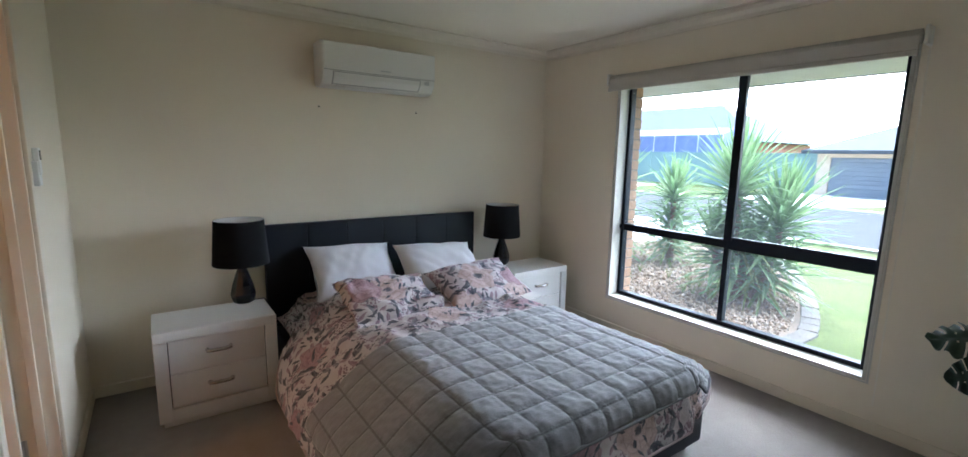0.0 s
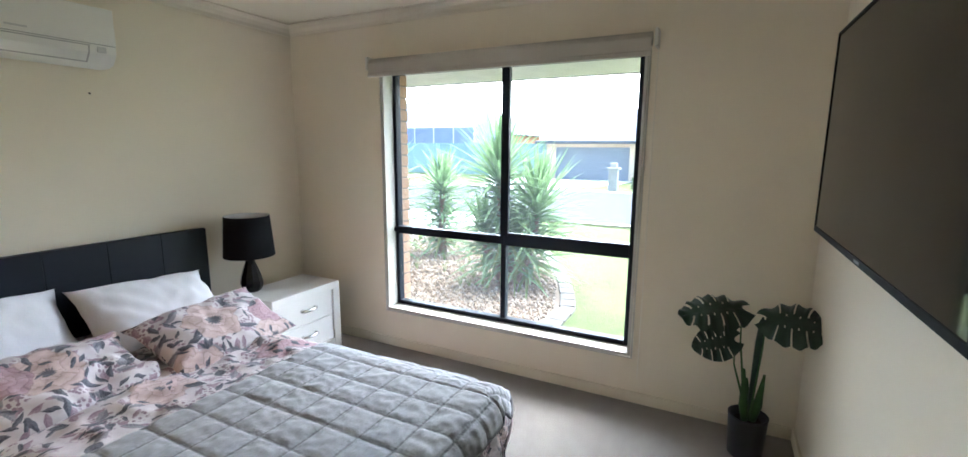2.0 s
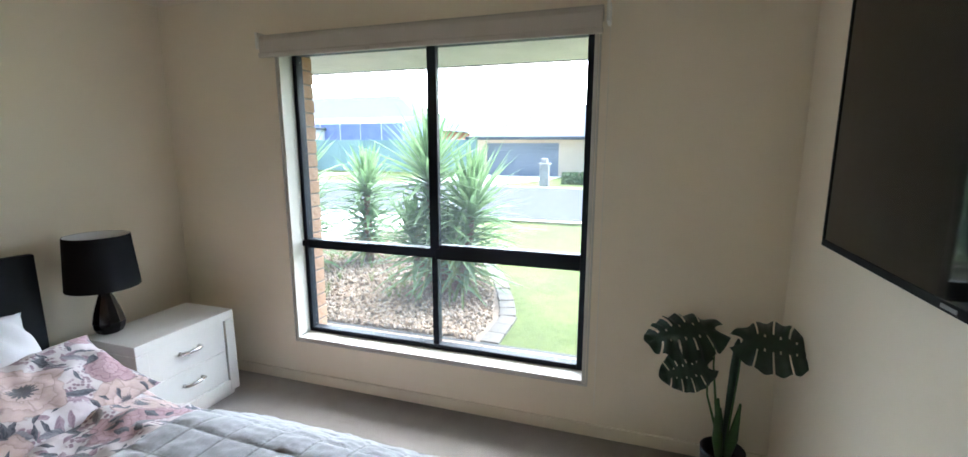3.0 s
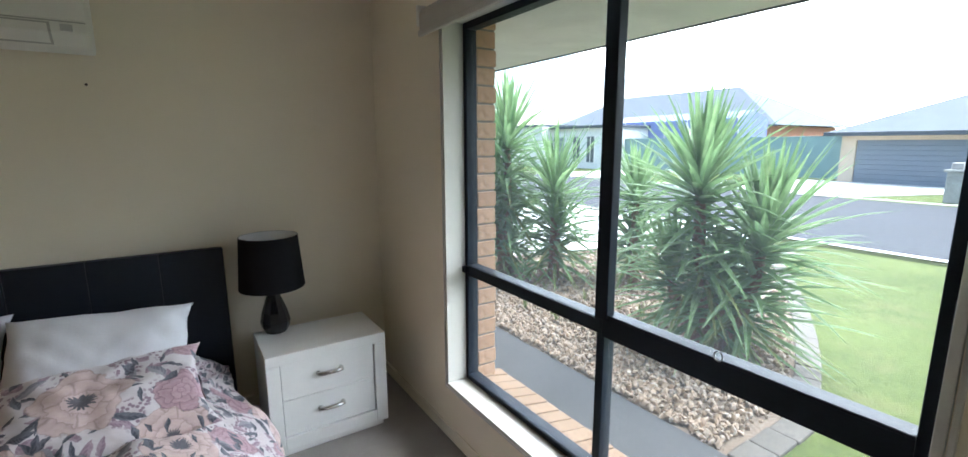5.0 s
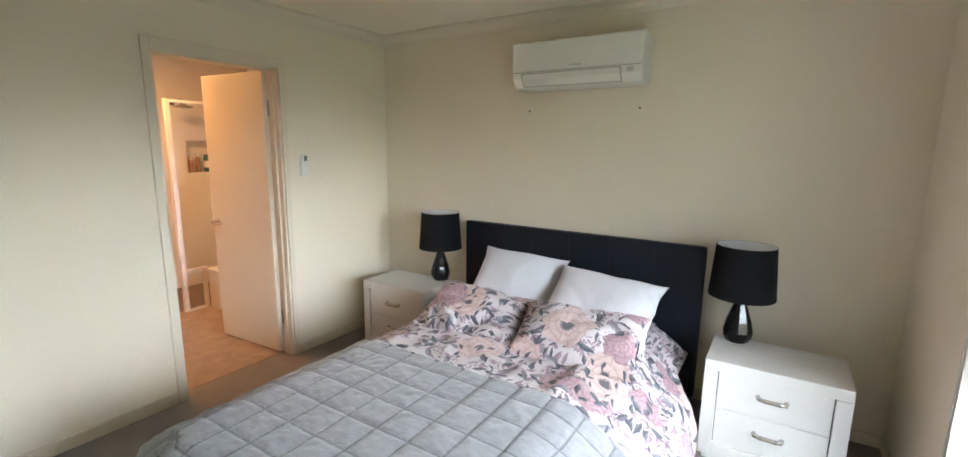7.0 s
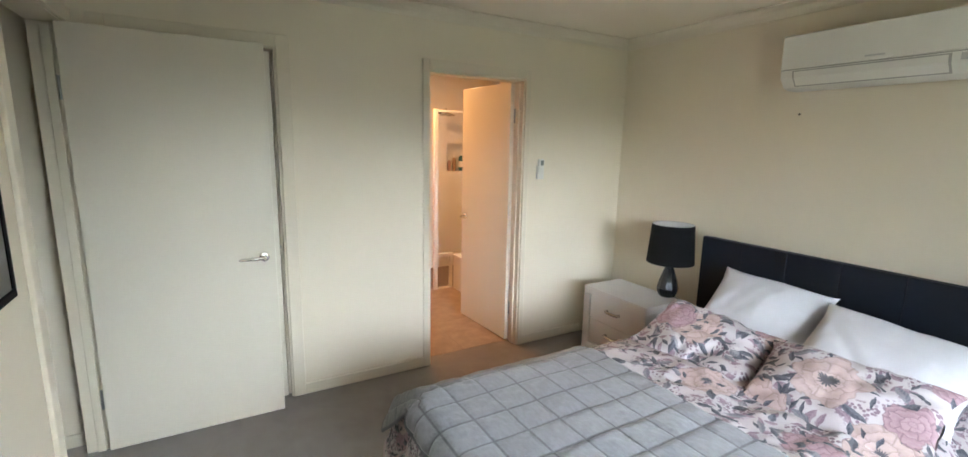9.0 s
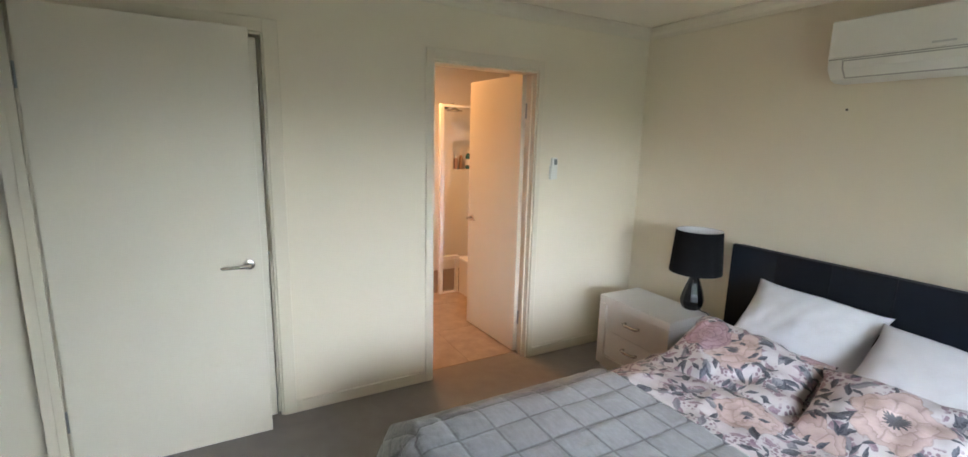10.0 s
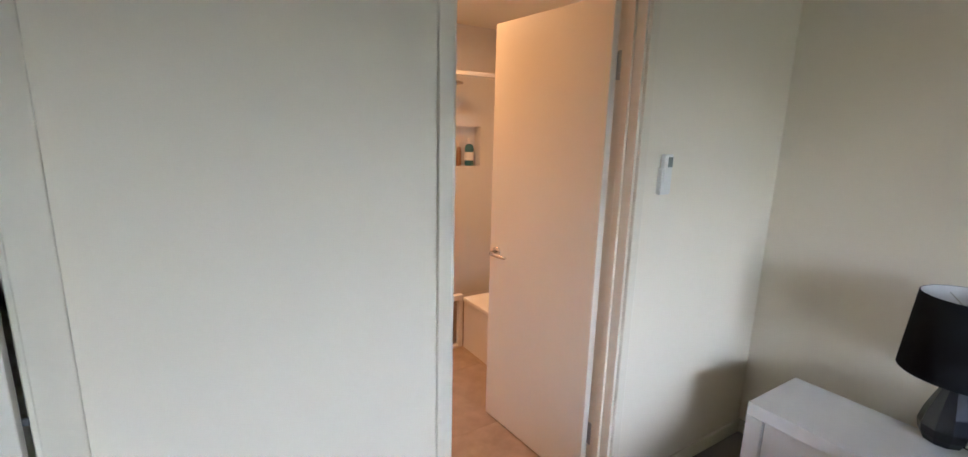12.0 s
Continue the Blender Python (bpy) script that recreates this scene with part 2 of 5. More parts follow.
def quilted(name, color, cell):
    """Crushed velvet with stitched seams, their shade painted in; cloth coordinates in metres."""
    n = Nodes(name)
    uv = n.coords("UV")
    sep = n.add("ShaderNodeSeparateXYZ", Vector=uv)
    seam = None
    for axis in (0, 1):
        k = n.math("DIVIDE", sep.outputs[axis], cell)
        d = n.math("MULTIPLY", n.math("ABSOLUTE", n.math("SUBTRACT", k, n.math("ROUND", k))), cell)
        seam = d if seam is None else n.math("MINIMUM", seam, d)
    seam_shade = n.ramp(seam, 0.0065, 0.0025)
    crush = n.noise(n.vec("MULTIPLY", uv, (1.0, 2.2, 1.0)), 26.0, 4.0, 0.65)
    col = n.mix(n.ramp(crush, 0.32, 0.70), shade(color, 0.88), shade(color, 1.12))
    # shade in the seam creases, put into the velvet's colour
    col = n.mix(n.math("MULTIPLY", seam_shade, 0.8), col, shade(color, 0.45))
    pucker = n.math("MULTIPLY", n.noise(uv, 60.0, 2.0), n.ramp(seam, 0.035, 0.004))
    n.bump(n.math("ADD", n.math("MULTIPLY", crush, 0.5), pucker), 0.5, 0.008)
    return n.done(col, 0.8, 0.0, Sheen_Weight=0.45, Sheen_Roughness=0.45)


CREAM = (0.80, 0.718, 0.572)
M_WALL = surface("wall_paint", CREAM, 0.75, scale=1.2, vary=0.03, fine=260.0, bump=0.12, depth=0.001)
M_CEIL = surface("ceiling_paint", (0.87, 0.81, 0.68), 0.85, scale=1.0, vary=0.02, fine=240.0, bump=0.1, depth=0.001)
M_CORNICE = surface("cornice_paint", (0.77, 0.705, 0.585), 0.85, scale=1.0, vary=0.02, fine=240.0, bump=0.1, depth=0.001)
M_TRIM = surface("gloss_trim_paint", (0.76, 0.685, 0.545), 0.5, scale=3.0, vary=0.03, fine=60.0, bump=0.05, Specular_IOR_Level=0.35)
M_DOOR = surface("door_paint", (0.75, 0.69, 0.57), 0.42, scale=1.5, vary=0.025, fine=80.0, bump=0.05)
M_WHITE = surface("white_lacquer", (0.69, 0.67, 0.64), 0.33, scale=5.0, vary=0.04, fine=50.0, bump=0.06)
M_GROOVE = surface("shadow_gap", (0.09, 0.085, 0.08), 0.8)
M_CARPET = make_carpet()
M_LEATHER = surface("black_leather", (0.006, 0.0085, 0.016), 0.52, scale=7.0, vary=0.12, fine=300.0, bump=0.25, Specular_IOR_Level=0.3)
M_LEGS = surface("black_foot", (0.02, 0.02, 0.02), 0.5)
M_FLORAL = floral("floral_cotton")
M_PILLOW = surface("white_cotton", (0.66, 0.65, 0.685), 0.85, scale=9.0, vary=0.03, fine=90.0, bump=0.2, depth=0.003)
M_MATTRESS = surface("mattress_ticking", (0.7, 0.69, 0.67), 0.9)
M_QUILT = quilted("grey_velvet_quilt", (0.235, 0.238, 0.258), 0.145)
M_HEM = surface("blush_hem", (0.42, 0.34, 0.34), 0.85)
M_STITCH = surface("quilt_binding", (0.20, 0.203, 0.225), 0.8)
M_SHADE = surface("black_linen_shade", (0.007, 0.007, 0.009), 0.95, scale=10.0, fine=400.0, bump=0.4, Specular_IOR_Level=0.2)
M_SHADE_IN = surface("white_shade_lining", (0.72, 0.71, 0.70), 0.7)
M_BLACKGLASS = surface("black_glazed_ceramic", (0.007, 0.007, 0.009), 0.12, scale=4.0, bump=0.0)
M_CHROME = surface("satin_nickel", (0.62, 0.60, 0.57), 0.22, 1.0, scale=20.0, vary=0.05, bump=0.03)
M_STEEL = surface("hinge_steel", (0.42, 0.42, 0.41), 0.35, 1.0)
M_PLASTIC = surface("white_plastic", (0.75, 0.73, 0.67), 0.3, scale=3.0, vary=0.02, bump=0.02)
M_GREYPLASTIC = surface("grey_plastic", (0.52, 0.51, 0.48), 0.4)
M_VENT = surface("dark_vent", (0.40, 0.385, 0.35), 0.6)
M_LCD = surface("lcd_window", (0.22, 0.24, 0.22), 0.15)
M_TVBODY = surface("black_plastic", (0.009, 0.009, 0.010), 0.6, fine=300.0, Specular_IOR_Level=0.06)
M_SCREEN = surface("television_screen", (0.006, 0.006, 0.006), 0.05, scale=2.0, vary=0.1, bump=0.0, Specular_IOR_Level=0.22)
M_LOGO = surface("silver_badge", (0.22, 0.22, 0.22), 0.6)
M_ALU = surface("charcoal_aluminium", (0.010, 0.014, 0.022), 0.4, scale=4.0, vary=0.12, fine=200.0, bump=0.04, Specular_IOR_Level=0.12)
M_GLASS = make_glass("window_glass", 0.010)
M_CLEARGLASS = make_glass("shower_glass")
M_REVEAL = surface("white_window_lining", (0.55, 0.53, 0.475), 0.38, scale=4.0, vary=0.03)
M_BLIND = surface("beige_blind_fabric", (0.52, 0.48, 0.42), 0.8, scale=4.0, fine=300.0, bump=0.2)
M_BRICK = varied("tan_brick", (0.50, 0.285, 0.165), (0.62, 0.40, 0.25))
M_SILLBRICK = varied("pale_sill_brick", (0.24, 0.145, 0.080), (0.33, 0.21, 0.125))
M_MORTAR = surface("mortar", (0.20, 0.165, 0.13), 0.95, fine=90.0, bump=0.4)
M_SOFFIT = surface("soffit_paint", (0.80, 0.80, 0.78), 0.8)
M_FASCIA = surface("dark_gutter", (0.045, 0.055, 0.07), 0.4)
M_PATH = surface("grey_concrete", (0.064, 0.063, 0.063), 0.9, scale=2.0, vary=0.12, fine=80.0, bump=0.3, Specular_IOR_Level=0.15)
M_DRIVE = surface("pale_concrete", (0.46, 0.45, 0.42), 0.9, scale=0.8, vary=0.08, fine=50.0, bump=0.2, Specular_IOR_Level=0.15)
M_ROAD = surface("asphalt", (0.032, 0.034, 0.040), 0.9, scale=0.6, vary=0.15, fine=90.0, bump=0.3, Specular_IOR_Level=0.15)
M_KERB = surface("kerb_concrete", (0.52, 0.51, 0.48), 0.9, fine=60.0, Specular_IOR_Level=0.15)
M_GRASS = make_grass()
M_SOIL = surface("gravel_bed_soil", (0.15, 0.11, 0.078), 0.95, scale=3.0, vary=0.2, fine=40.0, bump=0.6, depth=0.02)
M_PEBBLE = island("river_pebbles", [(0.27, 0.19, 0.125), (0.35, 0.26, 0.18), (0.42, 0.335, 0.25), (0.29, 0.18, 0.11), (0.50, 0.43, 0.35), (0.28, 0.24, 0.195)])
M_EDGE = varied("grey_edging_block", (0.080, 0.067, 0.053), (0.120, 0.102, 0.083))
M_YUCCA = island("yucca_leaves", [(0.15, 0.25, 0.10), (0.22, 0.335, 0.15), (0.29, 0.41, 0.20), (0.18, 0.29, 0.14), (0.40, 0.51, 0.25)], 0.36, 12.0, 0.1, 0.5)
M_DRYLEAF = island("old_yucca_leaves", [(0.16, 0.20, 0.06), (0.25, 0.25, 0.09), (0.10, 0.17, 0.05)], 0.6, 12.0, 0.1, 0.3)
M_TRUNK = surface("yucca_trunk", (0.19, 0.12, 0.075), 0.95, scale=20.0, vary=0.3, fine=60.0, bump=0.8, depth=0.02)
M_MONSTERA = surface("monstera_leaf", (0.008, 0.032, 0.015), 0.36, scale=14.0, vary=0.3, fine=60.0, bump=0.15)
M_STALK = surface("plant_stalk", (0.05, 0.12, 0.03), 0.5, scale=14.0, vary=0.3)
M_POT = surface("black_pot", (0.02, 0.021, 0.024), 0.4, scale=6.0, fine=90.0)
M_POTSOIL = surface("potting_soil", (0.03, 0.022, 0.016), 0.95, fine=80.0, bump=0.8, depth=0.01)
M_TILE = varied("beige_floor_tile", (0.42, 0.31, 0.225), (0.46, 0.345, 0.25), 0.4, 8.0, 0.05)
M_GROUT = surface("grout", (0.41, 0.305, 0.22), 0.9)
M_WALLTILE = surface("white_wall_tile", (0.76, 0.73, 0.69), 0.25, scale=2.0, vary=0.03, fine=30.0, bump=0.02)
M_DARKTILE = surface("brown_shower_floor", (0.20, 0.15, 0.12), 0.5)
M_ACRYLIC = surface("white_bath_acrylic", (0.82, 0.80, 0.77), 0.2)
M_LAMPGLOW = Nodes("lamp_diffuser").done((0.9, 0.9, 0.9), 0.5, 0.0, Emission_Color=(1.0, 0.6, 0.32), Emission_Strength=2.0)
M_ROOF = surface("grey_roof_tiles", (0.12, 0.132, 0.15), 0.85, scale=1.5, vary=0.12, fine=18.0, bump=0.4, Specular_IOR_Level=0.1)
M_HOUSEBRICK = surface("cream_brick_wall", (0.56, 0.43, 0.31), 0.9, scale=2.0, vary=0.1, fine=25.0, bump=0.3)
M_REDBRICK = surface("red_brick_wall", (0.42, 0.17, 0.10), 0.9, scale=2.0, vary=0.1, fine=25.0, bump=0.3)
M_RENDER = surface("white_rendered_wall", (0.72, 0.69, 0.64), 0.9, scale=1.0, vary=0.05)
M_GARAGE = surface("slate_garage_door", (0.15, 0.17, 0.205), 0.5, scale=1.5, vary=0.06)
M_FENCE = surface("green_steel_fence", (0.20, 0.30, 0.29), 0.5, scale=1.0, vary=0.08)
M_BLUE = surface("blue_tarpaulin", (0.21, 0.24, 0.45), 0.8, scale=1.5, vary=0.2, Specular_IOR_Level=0.1)
M_STONE = surface("letterbox_stone", (0.33, 0.31, 0.28), 0.9, scale=6.0, vary=0.2, fine=30.0, bump=0.4)
M_DARKWIN = surface("dark_window_pane", (0.10, 0.11, 0.12), 0.1)
M_CARPAINT = surface("dark_blue_car_paint", (0.03, 0.045, 0.075), 0.2, bump=0.0)
M_TYRE = surface("tyre_rubber", (0.015, 0.015, 0.015), 0.85)
M_HEDGE = island("hedge_leaves", [(0.06, 0.11, 0.03), (0.11, 0.17, 0.05), (0.17, 0.20, 0.08)], 0.7)
M_BOTTLES = [surface("teal_bottle", (0.05, 0.15, 0.18), 0.25), surface("amber_bottle", (0.33, 0.20, 0.12), 0.25), surface("pink_bottle", (0.38, 0.23, 0.20), 0.3)]
M_NAIL = surface("nail_hole", (0.08, 0.06, 0.05), 0.6)

# ---- mesh helpers ----


def link_mesh(name, bm, material, smooth=False):
    me = bpy.data.meshes.new(name)
    bm.to_mesh(me)
    bm.free()
    me.materials.append(material)
    if smooth:
        me.shade_smooth()
    return me


def part(name, bm, material, parent, label="", smooth=False):
    """One mesh object under a thing or under a part."""
    ob = new(name, link_mesh(name, bm, material, smooth))
    ob.parent = parent
    return tagged(ob, label)


def thing(name, at, label, category, group="", kind="", turn=0.0):
    """An Empty at a thing's base, which carries its parts."""
    ob = new(name)
    ob.empty_display_size = 0.1
    ob.matrix_basis = pose(*at, 0, 0, turn)
    return tagged(ob, label, category, group, kind)


def solo(name, bm, material, label, category, kind="", group="", smooth=False):
    return tagged(new(name, link_mesh(name, bm, material, smooth)), label, category, group, kind)


def block(lo, hi, bevel=0.0, bm=None, segments=2):
    """A box from corner to corner, its edges rounded."""
    bm = bm or bmesh.new()
    lo, hi = Vector(lo), Vector(hi)
    made = bmesh.ops.create_cube(bm, size=1.0, matrix=Matrix.LocRotScale((lo + hi) / 2, None, hi - lo))
    if bevel:
        edges = list({e for v in made["verts"] for e in v.link_edges})
        bmesh.ops.bevel(bm, geom=edges, offset=bevel, segments=segments, affect="EDGES", profile=0.5)
    return bm


def blocks(pairs, bevel=0.0):
    bm = bmesh.new()
    for lo, hi in pairs:
        block(lo, hi, bevel, bm)
    return bm


def lathe(profile, sides=32, bm=None, center=(0, 0, 0), twist=0.0, cap=True):
    """A turned form from (radius, height) pairs."""
    bm = bm or bmesh.new()
    rings = []
    for k, (r, z) in enumerate(profile):
        rings.append([bm.verts.new((center[0] + r * math.cos(2 * math.pi * i / sides + twist * k), center[1] + r * math.sin(2 * math.pi * i / sides + twist * k), center[2] + z)) for i in range(sides)])
    for a, b in zip(rings, rings[1:]):
        for i in range(sides):
            bm.faces.new((a[i], a[(i + 1) % sides], b[(i + 1) % sides], b[i]))
    if cap:
        bm.faces.new(list(reversed(rings[0])))
        bm.faces.new(rings[-1])
    return bm


def tube(points, radius, sides=10, bm=None):
    """A round bar along points; radius may be one number or one for each point."""
    bm = bm or bmesh.new()
    pts = [Vector(p) for p in points]
    rr = radius if isinstance(radius, (list, tuple)) else [radius] * len(pts)
    rings = []
    for k, p in enumerate(pts):
        d = (pts[min(k + 1, len(pts) - 1)] - pts[max(k - 1, 0)]).normalized()
        side = d.cross(Vector((0, 0, 1)) if abs(d.z) < 0.9 else Vector((1, 0, 0))).normalized()
        up = side.cross(d)
        rings.append([bm.verts.new(p + rr[k] * (math.cos(2 * math.pi * i / sides) * side + math.sin(2 * math.pi * i / sides) * up)) for i in range(sides)])
    for a, b in zip(rings, rings[1:]):
        for i in range(sides):
            bm.faces.new((a[i], a[(i + 1) % sides], b[(i + 1) % sides], b[i]))
    bm.faces.new(list(reversed(rings[0])))
    bm.faces.new(rings[-1])
    bmesh.ops.recalc_face_normals(bm, faces=bm.faces)
    return bm


def prism(outline, axis, lo, hi, bm=None):
    """An outline (pairs) pushed from lo to hi along an axis; pairs run over the other two axes in order."""
    bm = bm or bmesh.new()

    def at(p, v):
        q = list(p)
        q.insert("xyz".index(axis), v)
        return q
    a = [bm.verts.new(at(p, lo)) for p in outline]
    b = [bm.verts.new(at(p, hi)) for p in outline]
    k = len(outline)
    for i in range(k):
        bm.faces.new((a[i], a[(i + 1) % k], b[(i + 1) % k], b[i]))
    bm.faces.new(list(reversed(a)))
    bm.faces.new(b)
    bmesh.ops.recalc_face_normals(bm, faces=bm.faces)
    return bm


def sheet(rows, uvs=None, closed=False):
    """A grid of points as a mesh, with cloth coordinates."""
    bm = bmesh.new()
    layer = bm.loops.layers.uv.new("UVMap")
    vs = [[bm.verts.new(p) for p in row] for row in rows]
    for i in range(len(vs) - 1):
        for j in range(len(vs[0]) - 1):
            f = bm.faces.new((vs[i][j], vs[i][j + 1], vs[i + 1][j + 1], vs[i + 1][j]))
            if uvs:
                for loop, (a, b) in zip(f.loops, ((i, j), (i, j + 1), (i + 1, j + 1), (i + 1, j))):
                    loop[layer].uv = uvs[a][b]
    return bm

# ---- the bedroom's shell ----
WX, NY, SY, CZ = 3.54, 4.0, 0.43, 2.44      # inner faces: window wall, bed wall, television wall, ceiling
HALL = -1.1                                  # far end of the hall behind the entry
WY0, WY1, WZ0, WZ1 = 1.290, 3.112, 0.29, 2.09  # window opening
EY0, EY1, EZ = 2.216, 2.99, 2.06           # ensuite doorway
RY0, RY1, RTOP = 0.56, 1.31, 2.095                      # cupboard doorway
BX0 = -2.42                                 # ensuite's far wall


def wall(name, pieces, material, label):
    return solo(name, blocks(pieces), material, label, "wall", "structure")


wall_east = wall("wall_east", [((WX, -1.3, 0), (3.68, WY0, 2.6)), ((WX, WY1, 0), (3.68, 4.15, 2.6)), ((WX, WY0, 0), (3.68, WY1, WZ0)), ((WX, WY0, WZ1), (3.68, WY1, 2.6))],
                 M_WALL, "cream painted plaster wall round the window")
wall("wall_north", [((0, NY, 0), (3.54, 4.15, 2.6))], M_WALL, "cream painted plaster wall behind the bed")
wall("wall_west", [((-0.11, HALL, 0), (0, RY0, 2.6)), ((-0.11, RY1, 0), (0, EY0, 2.6)), ((-0.11, EY1, 0), (0, 4.15, 2.6)), ((-0.11, RY0, RTOP), (0, RY1, 2.6)), ((-0.11, EY0, EZ), (0, EY1, 2.6))],
     M_WALL, "cream painted plaster wall with two doorways")
wall("wall_south", [((0.0, 0.31, 0), (0.085, SY, 2.6)), ((0.945, 0.31, 0), (3.54, SY, 2.6)), ((0.085, 0.31, RTOP), (0.945, SY, 2.6))],
     M_WALL, "cream painted plaster wall behind the television")
wall("wall_hall", [((-0.11, HALL - 0.12, 0), (1.5, HALL, 2.6)), ((1.38, HALL, 0), (1.5, 0.31, 2.6))], M_WALL, "cream painted hall walls beyond the entry")
solo("floor", block((-0.11, HALL, -0.1), (WX, NY, 0)), M_CARPET, "taupe cut-pile carpet over the bedroom floor", "floor", "structure")
solo("ceiling", block((-0.11, HALL, CZ), (3.6, 4.1, CZ + 0.08)), M_CEIL, "off-white painted plasterboard ceiling", "ceiling", "structure")


def cornice(name, axis, lo, hi, at, sign):
    """A small coved cornice between wall and ceiling."""
    k = 0.075
    pts = [(0, 0), (0, -k), (0.008, -k)] + [(k - (k - 0.008) * math.cos(a), -k + (k - 0.008) * math.sin(a)) for a in (0.35, 0.8, 1.25)] + [(k, -0.008), (k, 0)]
    return solo(name, prism([(at + sign * a, CZ + b) for a, b in pts], axis, lo, hi), M_CORNICE, "off-white coved plaster cornice", "cornice", "structure")


cornice("trim_cornice", "x", 0.0, WX, NY, -1)
cornice("trim_cornice", "y", SY, NY, 0.0, 1)
cornice("trim_cornice", "y", SY, NY, WX, -1)
cornice("trim_cornice", "x", 0.0, WX, SY, 1)


def baseboard(lo, hi):
    return solo("baseboard", block(lo, hi, 0.004), M_TRIM, "cream gloss painted skirting board", "skirting", "structure")


baseboard((0.0, NY - 0.014, 0), (WX - 0.014, NY, 0.07))
baseboard((WX - 0.014, SY, 0), (WX, NY, 0.07))
baseboard((0, EY1 + 0.040, 0), (0.014, NY - 0.014, 0.07))
baseboard((0, RY1 + 0.065, 0), (0.014, EY0 - 0.040, 0.07))
baseboard((1.015, SY, 0), (WX - 0.014, SY + 0.014, 0.07))
baseboard((0, HALL, 0), (0.014, 0.30, 0.07))


def doorcase_west(name, y0, y1, wide, head, label):
    """Jambs, stops and architraves of a doorway in the west wall."""
    t = thing(name, (0, 0, 0), label, "door frame", kind="structure")
    for side, y, s in (("jamb", y0, 1), ("jamb", y1, -1)):
        a, b = sorted((y, y + s * 0.018))
        part(side, block((-0.112, a, 0), (0.002, b, head), 0.002), M_TRIM, t)
        a, b = sorted((y + s * 0.018, y + s * 0.03))
        part("door_stop", block((-0.07, a, 0), (-0.04, b, head - 0.03), 0.002), M_TRIM, t)
        a, b = sorted((y + s * 0.006, y - s * wide))
        part("architrave", block((0.0, a, 0), (0.016, b, head + 0.062), 0.004), M_TRIM, t)
        part("architrave", block((-0.128, a, 0), (-0.112, b, head + 0.062), 0.004), M_TRIM, t)
    part("head_jamb", block((-0.112, y0 + 0.018, head - 0.018), (0.002, y1 - 0.018, head), 0.002), M_TRIM, t)
    part("architrave", block((0.0, y0 + 0.006, head - 0.006), (0.016, y1 - 0.006, head + 0.062), 0.004), M_TRIM, t)
    return t


doorcase_west("door_frame_ensuite", EY0, EY1, 0.040, EZ, "cream gloss painted timber frame round the ensuite doorway")
doorcase_west("door_frame_cupboard", RY0, RY1, 0.065, RTOP, "cream gloss painted timber frame round the cupboard doorway")
entry = thing("door_frame_entry", (0, 0, 0), "cream gloss painted timber frame round the bedroom entry", "door frame", kind="structure")
for x, s in ((0.085, 1), (0.945, -1)):
    a, b = sorted((x, x + s * 0.018))
    part("jamb", block((a, 0.305, 0), (b, SY + 0.002, RTOP), 0.002), M_TRIM, entry)
    a, b = sorted((x + s * 0.018, x + s * 0.03))
    part("door_stop", block((a, 0.35, 0), (b, 0.385, RTOP - 0.03), 0.002), M_TRIM, entry)
    a, b = sorted((x + s * 0.006, x - s * 0.062))
    part("architrave", block((max(a, 0.001), SY, 0), (b, SY + 0.016, RTOP + 0.062), 0.004), M_TRIM, entry)
part("head_jamb", block((0.103, 0.305, RTOP - 0.018), (0.927, SY + 0.002, RTOP), 0.002), M_TRIM, entry)
part("architrave", block((0.091, SY, RTOP - 0.006), (0.939, SY + 0.016, RTOP + 0.062), 0.004), M_TRIM, entry)


def lever(parent, at, toward, out):
    """A lever handle: round rose, neck and bar. toward: the bar's way; out: away from the leaf."""
    at, toward, out = Vector(at), Vector(toward), Vector(out)
    rose = tube([at, at + out * 0.006, at + out * 0.009], [0.027, 0.027, 0.022], 20)
    h = part("handle", rose, M_CHROME, parent, "satin chrome lever handle", True)
    n = at + out * 0.05
    part("lever", tube([at + out * 0.008, at + out * 0.04, n + toward * 0.012, n + toward * 0.05, n + toward * 0.115, n + toward * 0.125 - out * 0.004],
                       [0.0095, 0.0095, 0.0105, 0.009, 0.008, 0.005], 14), M_CHROME, h, "", True)
    part("keyhole", tube([at + out * 0.009, at + out * 0.011], 0.007, 12), M_STEEL, h)


def flush_door(name, hinge, turn, width, height, label, hinge_side):
    """A flush leaf, built from its hinge along local x, 35 mm thick, with handle and hinges."""
    t = thing(name, hinge, label, "door", turn=turn)
    part("leaf", block((0, -0.035, 0.012), (width, 0, height), 0.003), M_DOOR, t)
    lever(t, (width - 0.06, 0, 0.95), (-1, 0, 0), (0, 1, 0))
    lever(t, (width - 0.06, -0.035, 0.95), (-1, 0, 0), (0, -1, 0))
    for z in (0.28, 1.80):
        h = part("hinge", block((-0.012, hinge_side - 0.003, z - 0.05), (0.02, hinge_side + 0.003, z + 0.05), 0.001), M_STEEL, t, "steel butt hinge")
        part("hinge_pin", tube([(-0.012, hinge_side, z - 0.052), (-0.012, hinge_side, z + 0.052)], 0.006, 10), M_STEEL, h)
    return t


